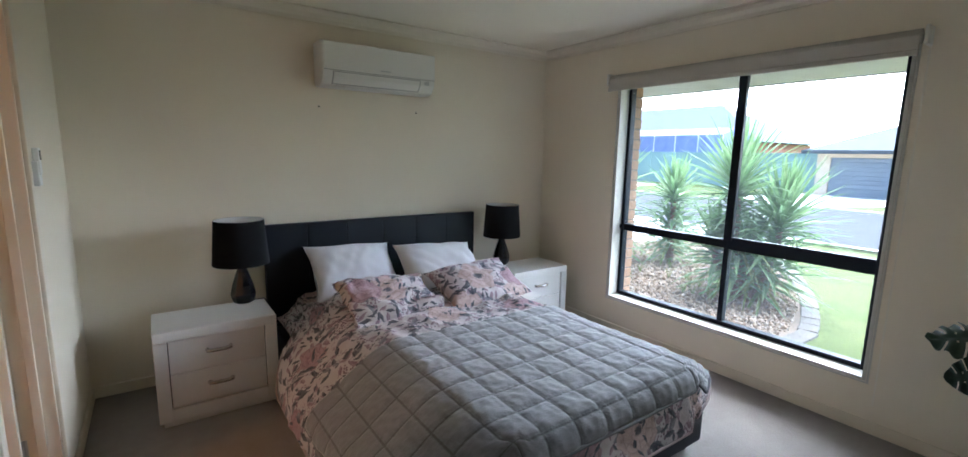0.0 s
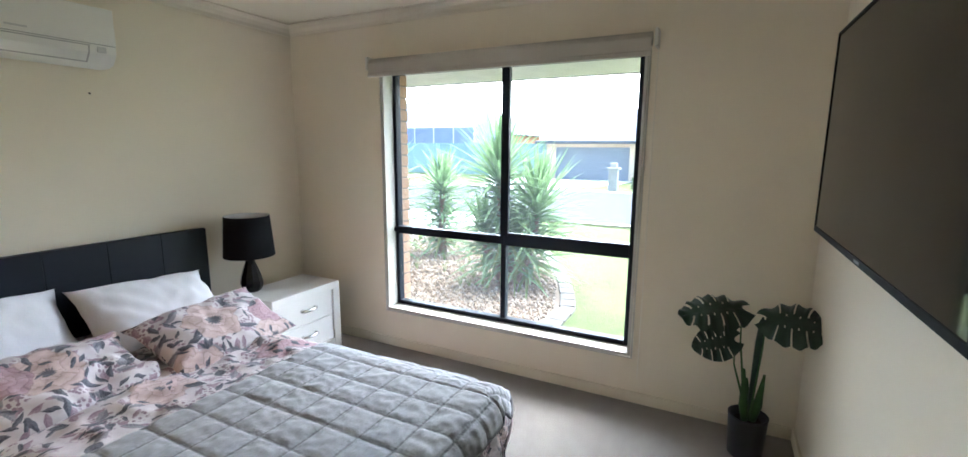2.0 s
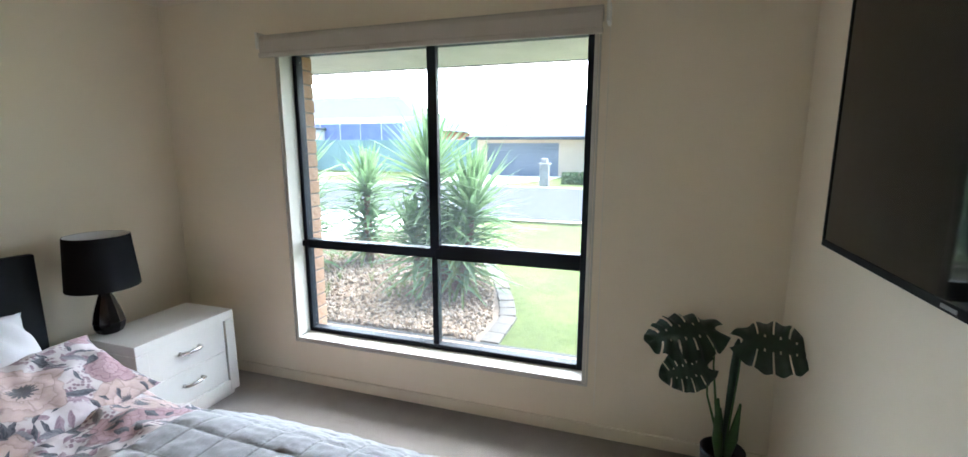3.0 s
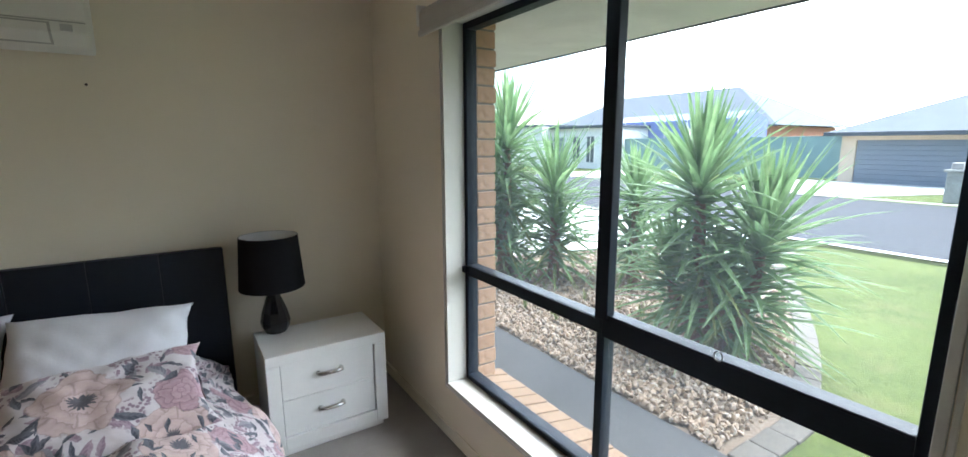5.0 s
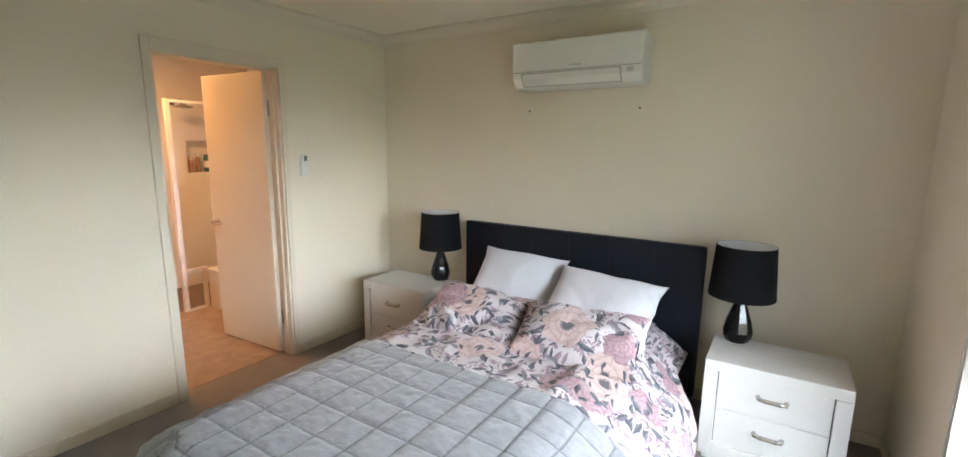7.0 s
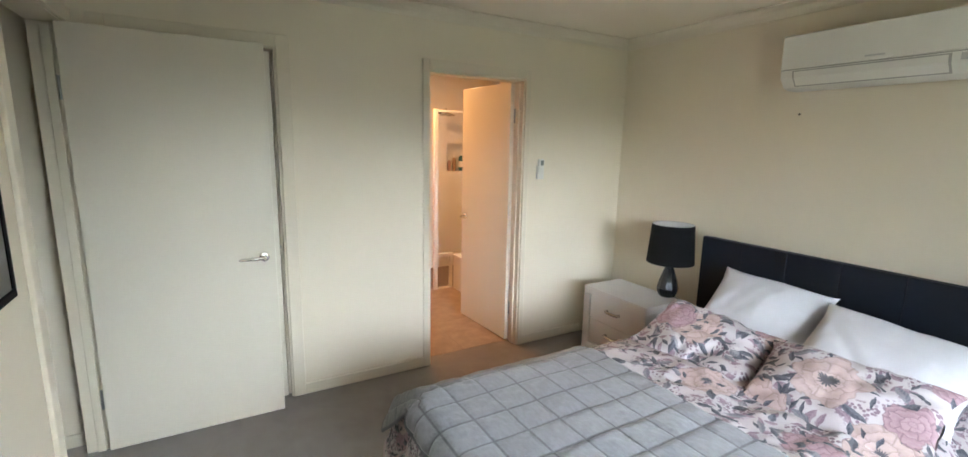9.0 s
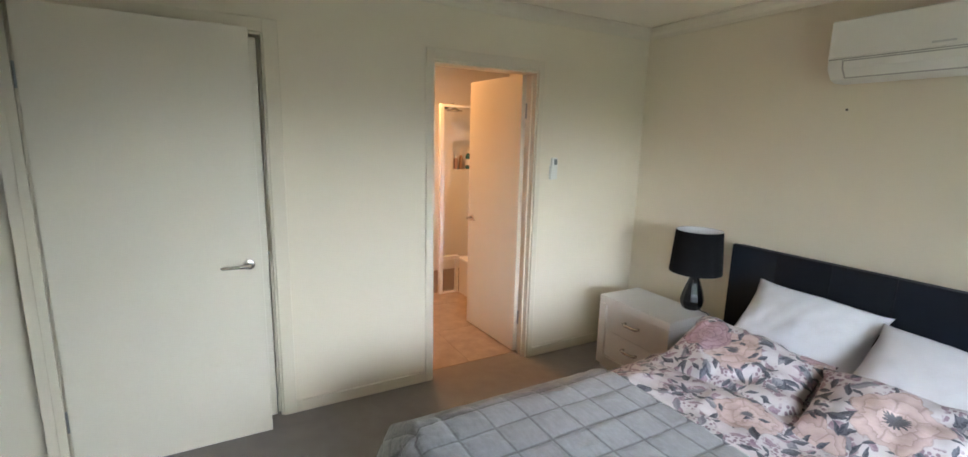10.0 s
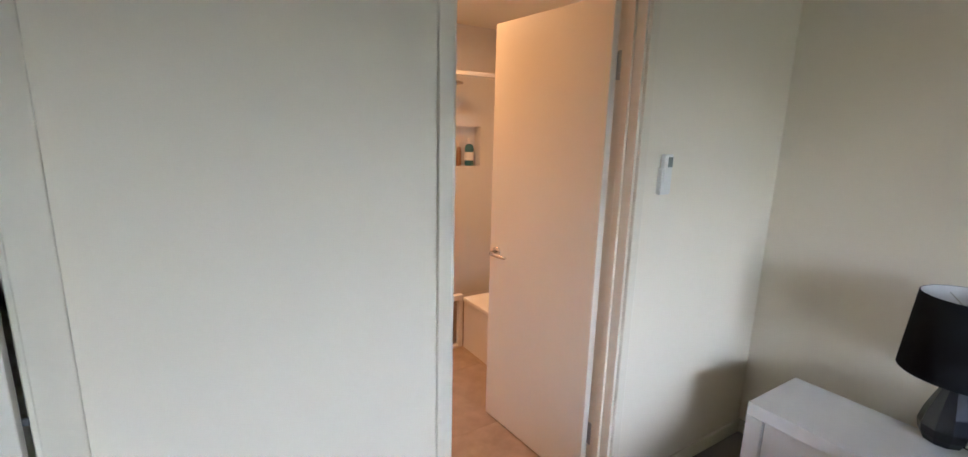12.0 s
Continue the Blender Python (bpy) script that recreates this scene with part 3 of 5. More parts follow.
flush_door("entry_door", (0.112, 0.405, 0), 90, 0.828, 2.08, "cream painted flush entry door standing open against the wall", 0.0)
flush_door("ensuite_door", (-0.112, 2.937, 0), 183.5, 0.70, 2.045, "cream painted flush ensuite door standing wide open", -0.035)
robe = thing("cupboard_door", (-0.035, RY0 + 0.022, 0), "cream painted flush cupboard door, shut", "door", turn=90)
part("leaf", block((0, -0.035, 0.012), (RY1 - RY0 - 0.06, 0, 2.065), 0.003), M_DOOR, robe)
part("strike", block((RY1 - RY0 - 0.064, -0.001, 0.95), (RY1 - RY0 - 0.05, 0.003, 0.965)), M_STEEL, robe, "small steel catch")

wall("wall_cupboard", [((-0.75, RY0 - 0.2, 0), (-0.65, 1.3, 2.6)), ((-0.65, RY0 - 0.2, 0), (-0.11, RY0 - 0.1, 2.6))], M_WALL, "cream painted walls inside the cupboard")
solo("floor_cupboard", block((-0.65, RY0 - 0.1, -0.1), (-0.11, 1.3, 0)), M_CARPET, "taupe carpet inside the cupboard", "floor", "structure")
solo("ceiling_cupboard", block((-0.65, RY0 - 0.1, 2.40), (-0.11, 1.3, 2.46)), M_CEIL, "off-white cupboard ceiling", "ceiling", "structure")
# window
window = thing("window_1", (0, 0, 0), "charcoal aluminium window with four panes and white lining", "window", kind="structure")
FX0, FX1 = 3.645, 3.705
MY, RZ = 2.182, 0.905
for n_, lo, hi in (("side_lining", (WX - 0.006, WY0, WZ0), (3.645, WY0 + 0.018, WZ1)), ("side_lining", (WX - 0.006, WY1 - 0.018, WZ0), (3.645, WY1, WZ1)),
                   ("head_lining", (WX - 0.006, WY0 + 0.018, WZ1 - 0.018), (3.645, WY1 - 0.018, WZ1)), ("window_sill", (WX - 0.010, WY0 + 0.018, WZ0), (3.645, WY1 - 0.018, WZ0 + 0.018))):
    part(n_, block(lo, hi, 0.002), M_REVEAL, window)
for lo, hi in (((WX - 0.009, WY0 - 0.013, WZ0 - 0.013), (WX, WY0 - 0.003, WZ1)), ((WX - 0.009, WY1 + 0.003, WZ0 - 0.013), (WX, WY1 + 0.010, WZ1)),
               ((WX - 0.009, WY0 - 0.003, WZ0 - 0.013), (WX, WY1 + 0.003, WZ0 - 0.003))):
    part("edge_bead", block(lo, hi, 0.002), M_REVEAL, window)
y0, y1, z0, z1 = WY0 + 0.002, WY1 - 0.002, WZ0 + 0.002, WZ1 - 0.002
for n_, lo, hi in (("frame_side", (FX0, y0, z0), (FX1, y0 + 0.058, z1)), ("frame_side", (FX0, y1 - 0.04, z0), (FX1, y1, z1)),
                   ("frame_sill", (FX0, y0 + 0.058, z0), (FX1, y1 - 0.04, z0 + 0.045)), ("frame_head", (FX0, y0 + 0.058, z1 - 0.045), (FX1, y1 - 0.04, z1)),
                   ("transom", (FX0 + 0.003, MY, RZ - 0.042), (FX1, y0 + 0.058, RZ + 0.042)), ("transom", (FX0 + 0.003, MY, RZ - 0.035), (FX1, y1 - 0.04, RZ + 0.022)),
                   ("mullion", (FX0 - 0.004, MY - 0.028, RZ + 0.02), (FX0 + 0.034, MY + 0.028, z1 - 0.045)), ("mullion", (FX0 + 0.006, MY - 0.012, z0 + 0.045), (FX1, MY + 0.024, RZ - 0.035)),
                   ("transom_lip", (FX0 - 0.006, y0 + 0.058, RZ + 0.036), (FX0 + 0.003, MY - 0.03, RZ + 0.046)), ("transom_lip", (FX0 - 0.006, MY + 0.03, RZ + 0.014), (FX0 + 0.003, y1 - 0.04, RZ + 0.022)),
                   ("sill_lip", (FX0 - 0.006, y0 + 0.058, z0 + 0.036), (FX0, y1 - 0.04, z0 + 0.045)),
                   ("frame_bead", (FX0 - 0.005, y1 - 0.014, z0), (FX0, y1 - 0.004, z1)), ("frame_bead", (FX0 - 0.005, y0 + 0.004, z0), (FX0, y0 + 0.014, z1))):
    lo2 = tuple(min(a, b) for a, b in zip(lo, hi))
    hi2 = tuple(max(a, b) for a, b in zip(lo, hi))
    part(n_, block(lo2, hi2, 0.003), M_ALU, window)
part("transom_knob", block((FX0 - 0.02, y1 - 0.045, RZ - 0.02), (FX0, y1 - 0.012, RZ + 0.015), 0.006), M_ALU, window)
ring = [(FX0 - 0.012, 1.755 + 0.012 * math.cos(a * 0.5236), RZ + 0.058 + 0.014 * math.sin(a * 0.5236)) for a in range(13)]
part("lock_ring", tube(ring, 0.0022, 8), M_STEEL, window, "small steel window lock ring")
part("latch", block((FX0 - 0.022, y0 + 0.012, 1.17), (FX0, y0 + 0.034, 1.25), 0.006), M_ALU, window)
for lo, hi in (((3.672, y0 + 0.035, RZ + 0.03), (3.677, MY - 0.02, z1 - 0.03)), ((3.672, MY + 0.02, RZ + 0.01), (3.677, y1 - 0.035, z1 - 0.03)),
               ((3.672, y0 + 0.035, z0 + 0.03), (3.677, MY, RZ - 0.03)), ((3.672, MY + 0.015, z0 + 0.03), (3.677, y1 - 0.035, RZ - 0.02))):
    p = part("pane", block(lo, hi), M_GLASS, window, "clear window pane")
    p.visible_shadow = False

# roller blind, rolled up over the window
blind = thing("roller_blind", (WX, 2.2, 2.06), "beige roller blind rolled up above the window with a bead chain", "blind")
part("roll", tube([(-0.052, -0.93, 0.035), (-0.052, 0.95, 0.035)], 0.036, 24), M_BLIND, blind, "", True)
part("hanging_fabric", block((-0.090, -0.93, -0.035), (-0.087, 0.95, 0.035)), M_BLIND, blind)
part("bottom_bar", block((-0.098, -0.935, -0.058), (-0.080, 0.955, -0.03), 0.006), M_BLIND, blind)
for y in (-0.955, 0.965):
    part("bracket", block((-0.095, y - 0.008, -0.01), (0.0, y + 0.008, 0.08), 0.004), M_PLASTIC, blind)
for dx in (-0.022, -0.042):
    chain = bmesh.new()
    for i in range(150):
        bmesh.ops.create_icosphere(chain, subdivisions=1, radius=0.0028, matrix=Matrix.Translation((dx, -0.962, 0.03 - i * 0.0128)))
    part("bead_chain", chain, M_PLASTIC, blind, "white plastic bead chain")

# ---- ensuite ----
wall("wall_ensuite_far", [((BX0 - 0.1, 1.4, 0), (BX0, 3.5, 2.6)), ((BX0 - 0.1, 3.82, 0), (BX0, 4.35, 2.6)), ((BX0 - 0.1, 3.5, 0), (BX0, 3.82, 1.24)), ((BX0 - 0.1, 3.5, 1.58), (BX0, 3.82, 2.6)), ((BX0 - 0.14, 3.44, 1.2), (BX0 - 0.1, 3.88, 1.62))],
     M_WALLTILE, "white tiled shower wall with a recessed niche")
wall("wall_ensuite_south", [((BX0, 1.3, 0), (-0.11, 1.4, 2.6))], M_WALL, "cream painted ensuite wall")
wall("wall_ensuite_north", [((BX0, 4.25, 0), (-0.11, 4.35, 1.3)), ((BX0, 4.25, 2.0), (-0.11, 4.35, 2.6)), ((BX0, 4.25, 1.3), (-1.2, 4.35, 2.0)), ((-0.3, 4.25, 1.3), (-0.11, 4.35, 2.0))],
     M_WALL, "cream painted ensuite wall with a small window")
solo("ceiling_ensuite", block((BX0, 1.4, 2.40), (-0.11, 4.25, 2.46)), M_CEIL, "off-white ensuite ceiling", "ceiling", "structure")
solo("floor_ensuite", block((BX0, 1.4, -0.1), (-0.11, 4.25, -0.006)), M_GROUT, "beige tiled ensuite floor", "floor", "structure")
w2 = thing("window_2", (0, 0, 0), "small ensuite window with frosted pane", "window", kind="structure")
for lo, hi in (((-1.2, 4.27, 1.3), (-1.16, 4.33, 2.0)), ((-0.34, 4.27, 1.3), (-0.3, 4.33, 2.0)), ((-1.16, 4.27, 1.3), (-0.34, 4.33, 1.34)), ((-1.16, 4.27, 1.96), (-0.34, 4.33, 2.0))):
    part("window_frame", block(lo, hi, 0.003), M_ALU, w2)
p = part("pane", block((-1.17, 4.295, 1.33), (-0.33, 4.30, 1.97)), M_GLASS, w2)
p.visible_shadow = False

screen = thing("shower_screen", (-1.61, 3.0, 0), "white framed glass shower screen above a tiled hob", "shower screen")
for lo, hi in (((-0.02, -0.03, 0.0), (0.02, 0.01, 1.93)), ((-0.018, 0.01, 1.90), (0.018, 1.24, 1.925)), ((-0.02, 0.01, 0.36), (0.02, 0.19, 0.40)), ((-0.02, 0.16, 0.0), (0.02, 0.19, 0.36)), ((-0.02, 0.01, 0.0), (0.02, 0.16, 0.02))):
    part("screen_frame", block(lo, hi, 0.003), M_ACRYLIC, screen)
p = part("glass", block((-0.003, 0.0, 0.40), (0.003, 1.24, 1.905)), M_CLEARGLASS, screen)
p.visible_shadow = False
p = part("glass", block((-0.003, 0.0, 0.02), (0.003, 0.165, 0.37)), M_CLEARGLASS, screen)
p.visible_shadow = False
solo("shower_floor", block((BX0, 2.2, -0.006), (-1.66, 4.25, 0.01)), M_DARKTILE, "brown tiled shower floor", "floor", "structure")
bath = thing("bath_hob", (0, 0, 0), "white tiled bath surround with pale acrylic top", "bath")
part("front_panel", block((-1.585, 3.195, 0), (-0.16, 3.215, 0.355), 0.002), M_WALLTILE, bath)
part("rim", block((-1.585, 3.185, 0.355), (-0.16, 4.24, 0.385), 0.006), M_ACRYLIC, bath)
part("end_panel", block((-1.585, 3.215, 0), (-1.565, 4.24, 0.355), 0.002), M_WALLTILE, bath)

rose = thing("wall_shower", (BX0, 3.40, 1.96), "chrome shower head on a short arm", "shower head")
part("arm", tube([(0.0, 0, 0.0), (0.10, 0, 0.015), (0.19, 0, 0.02), (0.23, 0, -0.01)], 0.011, 12), M_CHROME, rose, "", True)
part("flange", tube([(0, 0, 0), (0.012, 0, 0)], 0.03, 18), M_CHROME, rose)
part("plate", lathe([(0.018, -0.015), (0.03, -0.03), (0.085, -0.045), (0.09, -0.055), (0.085, -0.06)], 28, None, (0.235, 0, 0)), M_CHROME, rose, "", True)


def bottle(y, r, h, material, label):
    t = thing("bottle", (BX0 - 0.05, y, 1.24), label, "bottle", "bottles in the shower niche")
    part("body", lathe([(r * 0.9, 0), (r, 0.01), (r, h * 0.62), (r * 0.85, h * 0.74), (r * 0.4, h * 0.8)], 20), material, t, "", True)
    if r > 0.03:
        part("label", lathe([(r * 1.01, h * 0.2), (r * 1.02, h * 0.22), (r * 1.02, h * 0.48), (r * 1.01, h * 0.5)], 20, None, (0, 0, 0), 0, False), M_ACRYLIC, t, "white paper label", True)
    part("cap", lathe([(r * 0.42, h * 0.79), (r * 0.45, h * 0.97), (r * 0.35, h)], 16), M_ACRYLIC, t)


bottle(3.56, 0.024, 0.17, M_BOTTLES[2], "pink shampoo bottle standing in the shower niche")
bottle(3.63, 0.022, 0.21, M_BOTTLES[1], "amber slim bottle standing in the shower niche")
bottle(3.735, 0.040, 0.24, M_BOTTLES[0], "teal shower gel bottle standing in the shower niche")
dl = thing("ceiling_downlight", (-1.35, 2.60, 2.40), "round warm ceiling light in the ensuite", "ceiling light")
part("trim_ring", lathe([(0.20, 0.0), (0.21, -0.01), (0.19, -0.02), (0.17, -0.012)], 32, None, (0, 0, 0), 0, False), M_PLASTIC, dl)
part("diffuser", lathe([(0.17, -0.008), (0.15, -0.014), (0.02, -0.016)], 32), M_LAMPGLOW, dl)

# ---- outside shell of the house ----
solo("wall_veneer", blocks([((3.72, -1.3, -0.3), (3.830, WY0 + 0.002, 2.2)), ((3.72, WY1 - 0.002, -0.3), (3.83, 4.6, 2.2)), ((3.72, WY0 + 0.002, -0.3), (3.82, WY1 - 0.002, 0.17))]),
     M_MORTAR, "mortar bed of the tan brick outer wall", "wall", "structure")
solo("eave_soffit", block((3.69, -2.0, 2.115), (4.74, 7.5, 2.135)), M_SOFFIT, "pale grey painted eave soffit", "soffit", "structure")
eave = thing("eave_gutter", (4.74, 0, 2.108), "dark steel gutter along the eave", "gutter", kind="structure")
part("fascia", block((0.0, -2.0, 0.0), (0.02, 7.5, 0.2), 0.002), M_FASCIA, eave)
part("gutter", prism([(0.022, 0.02), (0.10, 0.02), (0.115, 0.04), (0.115, 0.13), (0.022, 0.13)], "y", -2.0, 7.5), M_FASCIA, eave)
solo("house_roof", prism([(-4.75, 2.25), (-0.1, 4.13), (4.86, 2.25), (4.86, 2.30), (-0.1, 4.19), (-4.75, 2.30)], "y", -2.0, 7.5), M_ROOF, "grey roof above the house", "roof", "structure")

# ---- the bed and its linen ----
BX = 1.795                                  # middle of the bed

bed = thing("bed", (BX, 2.8, 0), "black leather upholstered bed with a panelled headboard", "bed")
hb = bmesh.new()
block((-0.828, 1.05, 0.06), (0.828, 1.13, 0.995), 0.022, hb, 3)
headboard = part("headboard", hb, M_LEATHER, bed, "", True)
headboard.data.set_sharp_from_angle(angle=radians(25))
for i in range(6):
    x = -0.83 + i * 0.2767
    p = part("headboard_panel", block((x, 1.036, 0.08), (x + 0.2767, 1.075, 1.0), 0.0045, None, 2), M_LEATHER, headboard, "", True)
    p.data.set_sharp_from_angle(angle=radians(15))
for lo, hi in (((-0.80, -1.06, 0.06), (-0.74, 1.04, 0.30)), ((0.74, -1.06, 0.06), (0.80, 1.04, 0.30)), ((-0.80, -1.12, 0.06), (0.80, -1.06, 0.32))):
    part("side_rail", block(lo, hi, 0.015, None, 3), M_LEATHER, bed)
for x, y in ((-0.74, -1.05), (0.74, -1.05), (-0.74, 0.98), (0.74, 0.98)):
    part("leg", lathe([(0.02, 0.0), (0.028, 0.06)], 14, None, (x, y, 0)), M_LEGS, bed)
part("slat_base", block((-0.74, -1.05, 0.20), (0.74, 1.04, 0.24)), M_LEGS, bed)
solo("mattress", block((1.18, 1.80, 0.242), (2.42, 3.815, 0.50), 0.10, None, 4), M_MATTRESS, "white mattress on the bed base", "mattress", smooth=True)


def fall(kind):
    """How far out and down a cloth gets on its way over the bed's edge: a loose slope at the sides, a steep drop at the foot."""
    table, out, drop = [], 0.0, 0.0
    for k in range(91):
        h = k * 0.01
        table.append((out, drop))
        side = radians(35) * min(1, h / 0.20) + radians(38) * max(0, min(1, (h - 0.45) / 0.12))
        foot = radians(80) * min(1, h / 0.13)
        a = side + (foot - side) * kind
        out, drop = out + 0.01 * math.cos(a), drop + 0.01 * math.sin(a)
    return table


FALL = [fall(k / 10) for k in range(11)]


def drape(s, t, top, grow=0.0):
    """Where a cloth's point lies that is spread over the bed; s, t are measured on the cloth, from the bed's middle and foot."""
    x0, x1, yf = 1.36 - BX - grow, 2.24 - BX + grow, 1.67 - grow
    near = max(0.0, min(1.0, (t - 3.12) / 0.3))
    ox = s - x1 if s > x1 else (s - x0 if s < x0 else 0.0)
    oy = t - yf if t < yf else 0.0
    ox *= 1 - 0.42 * near * near * (3 - 2 * near)
    ox *= 1 - (0.42 * max(0.0, min(1.0, (2.35 - t) / 0.6)) if s > 0 else 0.0)
    h = math.hypot(ox, oy)
    x, y = BX + min(max(s, x0), x1), max(t, yf)
    if h < 1e-6:
        return Vector((x, y, top))
    corner = 2 * abs(ox * oy) / (h * h)
    kind = min(10.0, 10 * oy * oy / (h * h) + 5.5 * corner)
    a = min(9, int(kind))
    f = kind - a
    q = min(89.0, h * 100 * (1 - 0.40 * corner))
    b = int(q)
    g = q - b
    pick = [(FALL[a][b][c] * (1 - g) + FALL[a][b + 1][c] * g) * (1 - f) + (FALL[a + 1][b][c] * (1 - g) + FALL[a + 1][b + 1][c] * g) * f for c in (0, 1)]
    return Vector((x + ox / h * pick[0], y + oy / h * pick[0], top - pick[1]))


def folds(x, y, k):
    return k * (noise.noise((x * 3.1, y * 3.1, 1.7)) + 0.6 * noise.noise((x * 8.0 + y * 3.0, y * 6.0, 4.1)))


def cloth(name, s0, s1, t0, t1, step, top, lift, material, label, puff=0.0, cell=0.15, thick=0.012, grow=0.0):
    ns, nt = int((s1 - s0) / step), int((t1 - t0) / step)
    rows, uvs = [], []
    for i in range(nt + 1):
        row, uvrow = [], []
        for j in range(ns + 1):
            s, t = s0 + (s1 - s0) * j / ns, t0 + (t1 - t0) * i / nt
            p = drape(s, t, top, grow)
            e = 0.004
            normal = (drape(s + e, t, top, grow) - drape(s - e, t, top, grow)).cross(drape(s, t + e, top, grow) - drape(s, t - e, top, grow)).normalized()
            hang = max(0.0, min(1.0, (top - p.z) / 0.3))
            d = folds(s, t, lift * (1 + 0.8 * hang)) * (0.3 if not puff and t < 2.42 else 1.0)
            if puff:
                u, v = (s + 3.0) / cell, t / cell
                a, b = abs(u - round(u)) * cell, abs(v - round(v)) * cell
                g = min(a, b)
                d += puff * (1 - math.exp(-g / 0.011)) * (0.75 + 0.25 * min(1, g / 0.06)) - puff * 0.6
                d += 0.0040 * noise.noise((s * 30, t * 26, 3.0)) * min(1, g / 0.02) + 0.0022 * noise.noise((s * 75, t * 60, 6.0)) * math.exp(-g / 0.03)
            else:
                d += 0.006 * noise.noise((s * 13 + t * 6, t * 15 - s * 5, 2.0)) + ((0.018 * abs(noise.noise((s * 5 - t * 9, t * 5 + s * 4, 8.0))) + 0.013 * max(0.0, 1 - 3.2 * abs(noise.noise((s * 4.2 + t * 2.1, t * 5.1 - s * 1.7, 5.0)))) ** 2) * min(1.0, (t - 2.42) / 0.15) if t > 2.42 else 0.0)
            q = p + normal * d
            q.z = max(q.z, 0.02)
            row.append(q)
            uvrow.append((s + 3.0, t))
        rows.append(row)
        uvs.append(uvrow)
    bm = sheet(rows, uvs)
    ob = new(name, link_mesh(name, bm, material, True))
    m = ob.modifiers.new("thickness", "SOLIDIFY")
    m.thickness, m.offset = thick, -1.0
    return ob


duvet = tagged(cloth("duvet", -1.12, 1.12, 1.36, 3.74, 0.015, 0.550, 0.018, M_FLORAL, "", thick=0.025),
               "rumpled floral cotton duvet in blush pink and slate", "duvet")
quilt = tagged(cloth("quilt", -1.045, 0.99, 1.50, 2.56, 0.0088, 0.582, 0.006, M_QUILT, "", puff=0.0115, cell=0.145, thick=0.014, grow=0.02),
               "grey velvet quilted throw stitched in squares over the bed's foot", "quilt")


def edging(s0, s1, t0, t1, n_):
    pts = []
    for i in range(n_ + 1):
        s, t = s0 + (s1 - s0) * i / n_, t0 + (t1 - t0) * i / n_
        p = drape(s, t, 0.582, 0.02)
        pts.append(p + Vector((0, 0, folds(s, t, 0.006) - 0.006)))
    return tube(pts, 0.007, 8)


def hem(s0, s1, t0, t1, n_):
    pts = []
    for i in range(n_ + 1):
        s, t = s0 + (s1 - s0) * i / n_, t0 + (t1 - t0) * i / n_
        p = drape(s, t, 0.550)
        pts.append(p + Vector((0, 0, 0.002)))
    return tube(pts, 0.006, 6)


for a in ((-1.12, 1.12, 1.36, 1.36, 90), (-1.12, -1.12, 1.36, 3.7, 60), (1.12, 1.12, 1.36, 3.7, 60)):
    part("hem", hem(*a), M_HEM, duvet, "narrow stitched hem", True)
for a in ((-1.045, 0.99, 1.50, 1.50, 90), (-1.045, 0.99, 2.56, 2.56, 90), (-1.045, -1.045, 1.50, 2.56, 50), (0.99, 0.99, 1.50, 2.56, 50)):
    part("binding", edging(*a), M_STITCH, quilt, "", True)


def pillow(name, m, w, h, d, material, label, seed, crumple=0.012):
    """A soft cushion, fuller in the middle, pinched at its corners, with creases."""
    nu, nv = 56, 40
    bm = bmesh.new()
    layer = bm.loops.layers.uv.new("UVMap")
    grids = []
    for side in (1, -1):
        g = []
        for i in range(nv + 1):
            row = []
            for j in range(nu + 1):
                u, v = 2 * j / nu - 1, 2 * i / nv - 1
                pin = 1 - 0.07 * (1 - abs(u) ** 3) * abs(v) ** 4
                pinv = 1 - 0.09 * (1 - abs(v) ** 3) * abs(u) ** 4
                full = ((1 - abs(u) ** 2.6) * (1 - abs(v) ** 2.4)) ** 0.55
                x, y = u * w / 2 * pinv, v * h / 2 * pin
                c = crumple * (noise.noise((x * 6 + seed, y * 7, side)) + 0.5 * noise.noise((x * 17, y * 15 + seed, side * 3)))
                lean = math.radians(60 * seed)
                along, across = x * math.cos(lean) + y * math.sin(lean), y * math.cos(lean) - x * math.sin(lean)
                c += crumple * 1.3 * noise.noise((along * 2.4 + seed, across * 15, side * 5.0)) * (0.5 + noise.noise((x * 4, y * 4, seed)))
                sag = -0.03 * (1 - v) * (1 - u * u)
                z = side * (d / 2 * full * (1 + 0.25 * noise.noise((x * 3 + seed * 2, y * 3, 0.5))) + c * min(1, full * 3))
                if abs(u) == 1 or abs(v) == 1:
                    z = 0.004 * noise.noise((x * 9, y * 9, seed))
                row.append(bm.verts.new((x + c * 0.6, y + sag * 0.3, z)))
            g.append(row)
        grids.append(g)
    for g, side in zip(grids, (1, -1)):
        for i in range(nv):
            for j in range(nu):
                f = [g[i][j], g[i][j + 1], g[i + 1][j + 1], g[i + 1][j]]
                face = bm.faces.new(f if side > 0 else list(reversed(f)))
                for loop in face.loops:
                    loop[layer].uv = (loop.vert.co.x + seed * 1.7, loop.vert.co.y + seed * 0.9)
    bmesh.ops.remove_doubles(bm, verts=bm.verts, dist=0.0035)
    ob = solo(name, bm, material, label, "pillow", smooth=True)
    ob.matrix_basis = m
    return ob


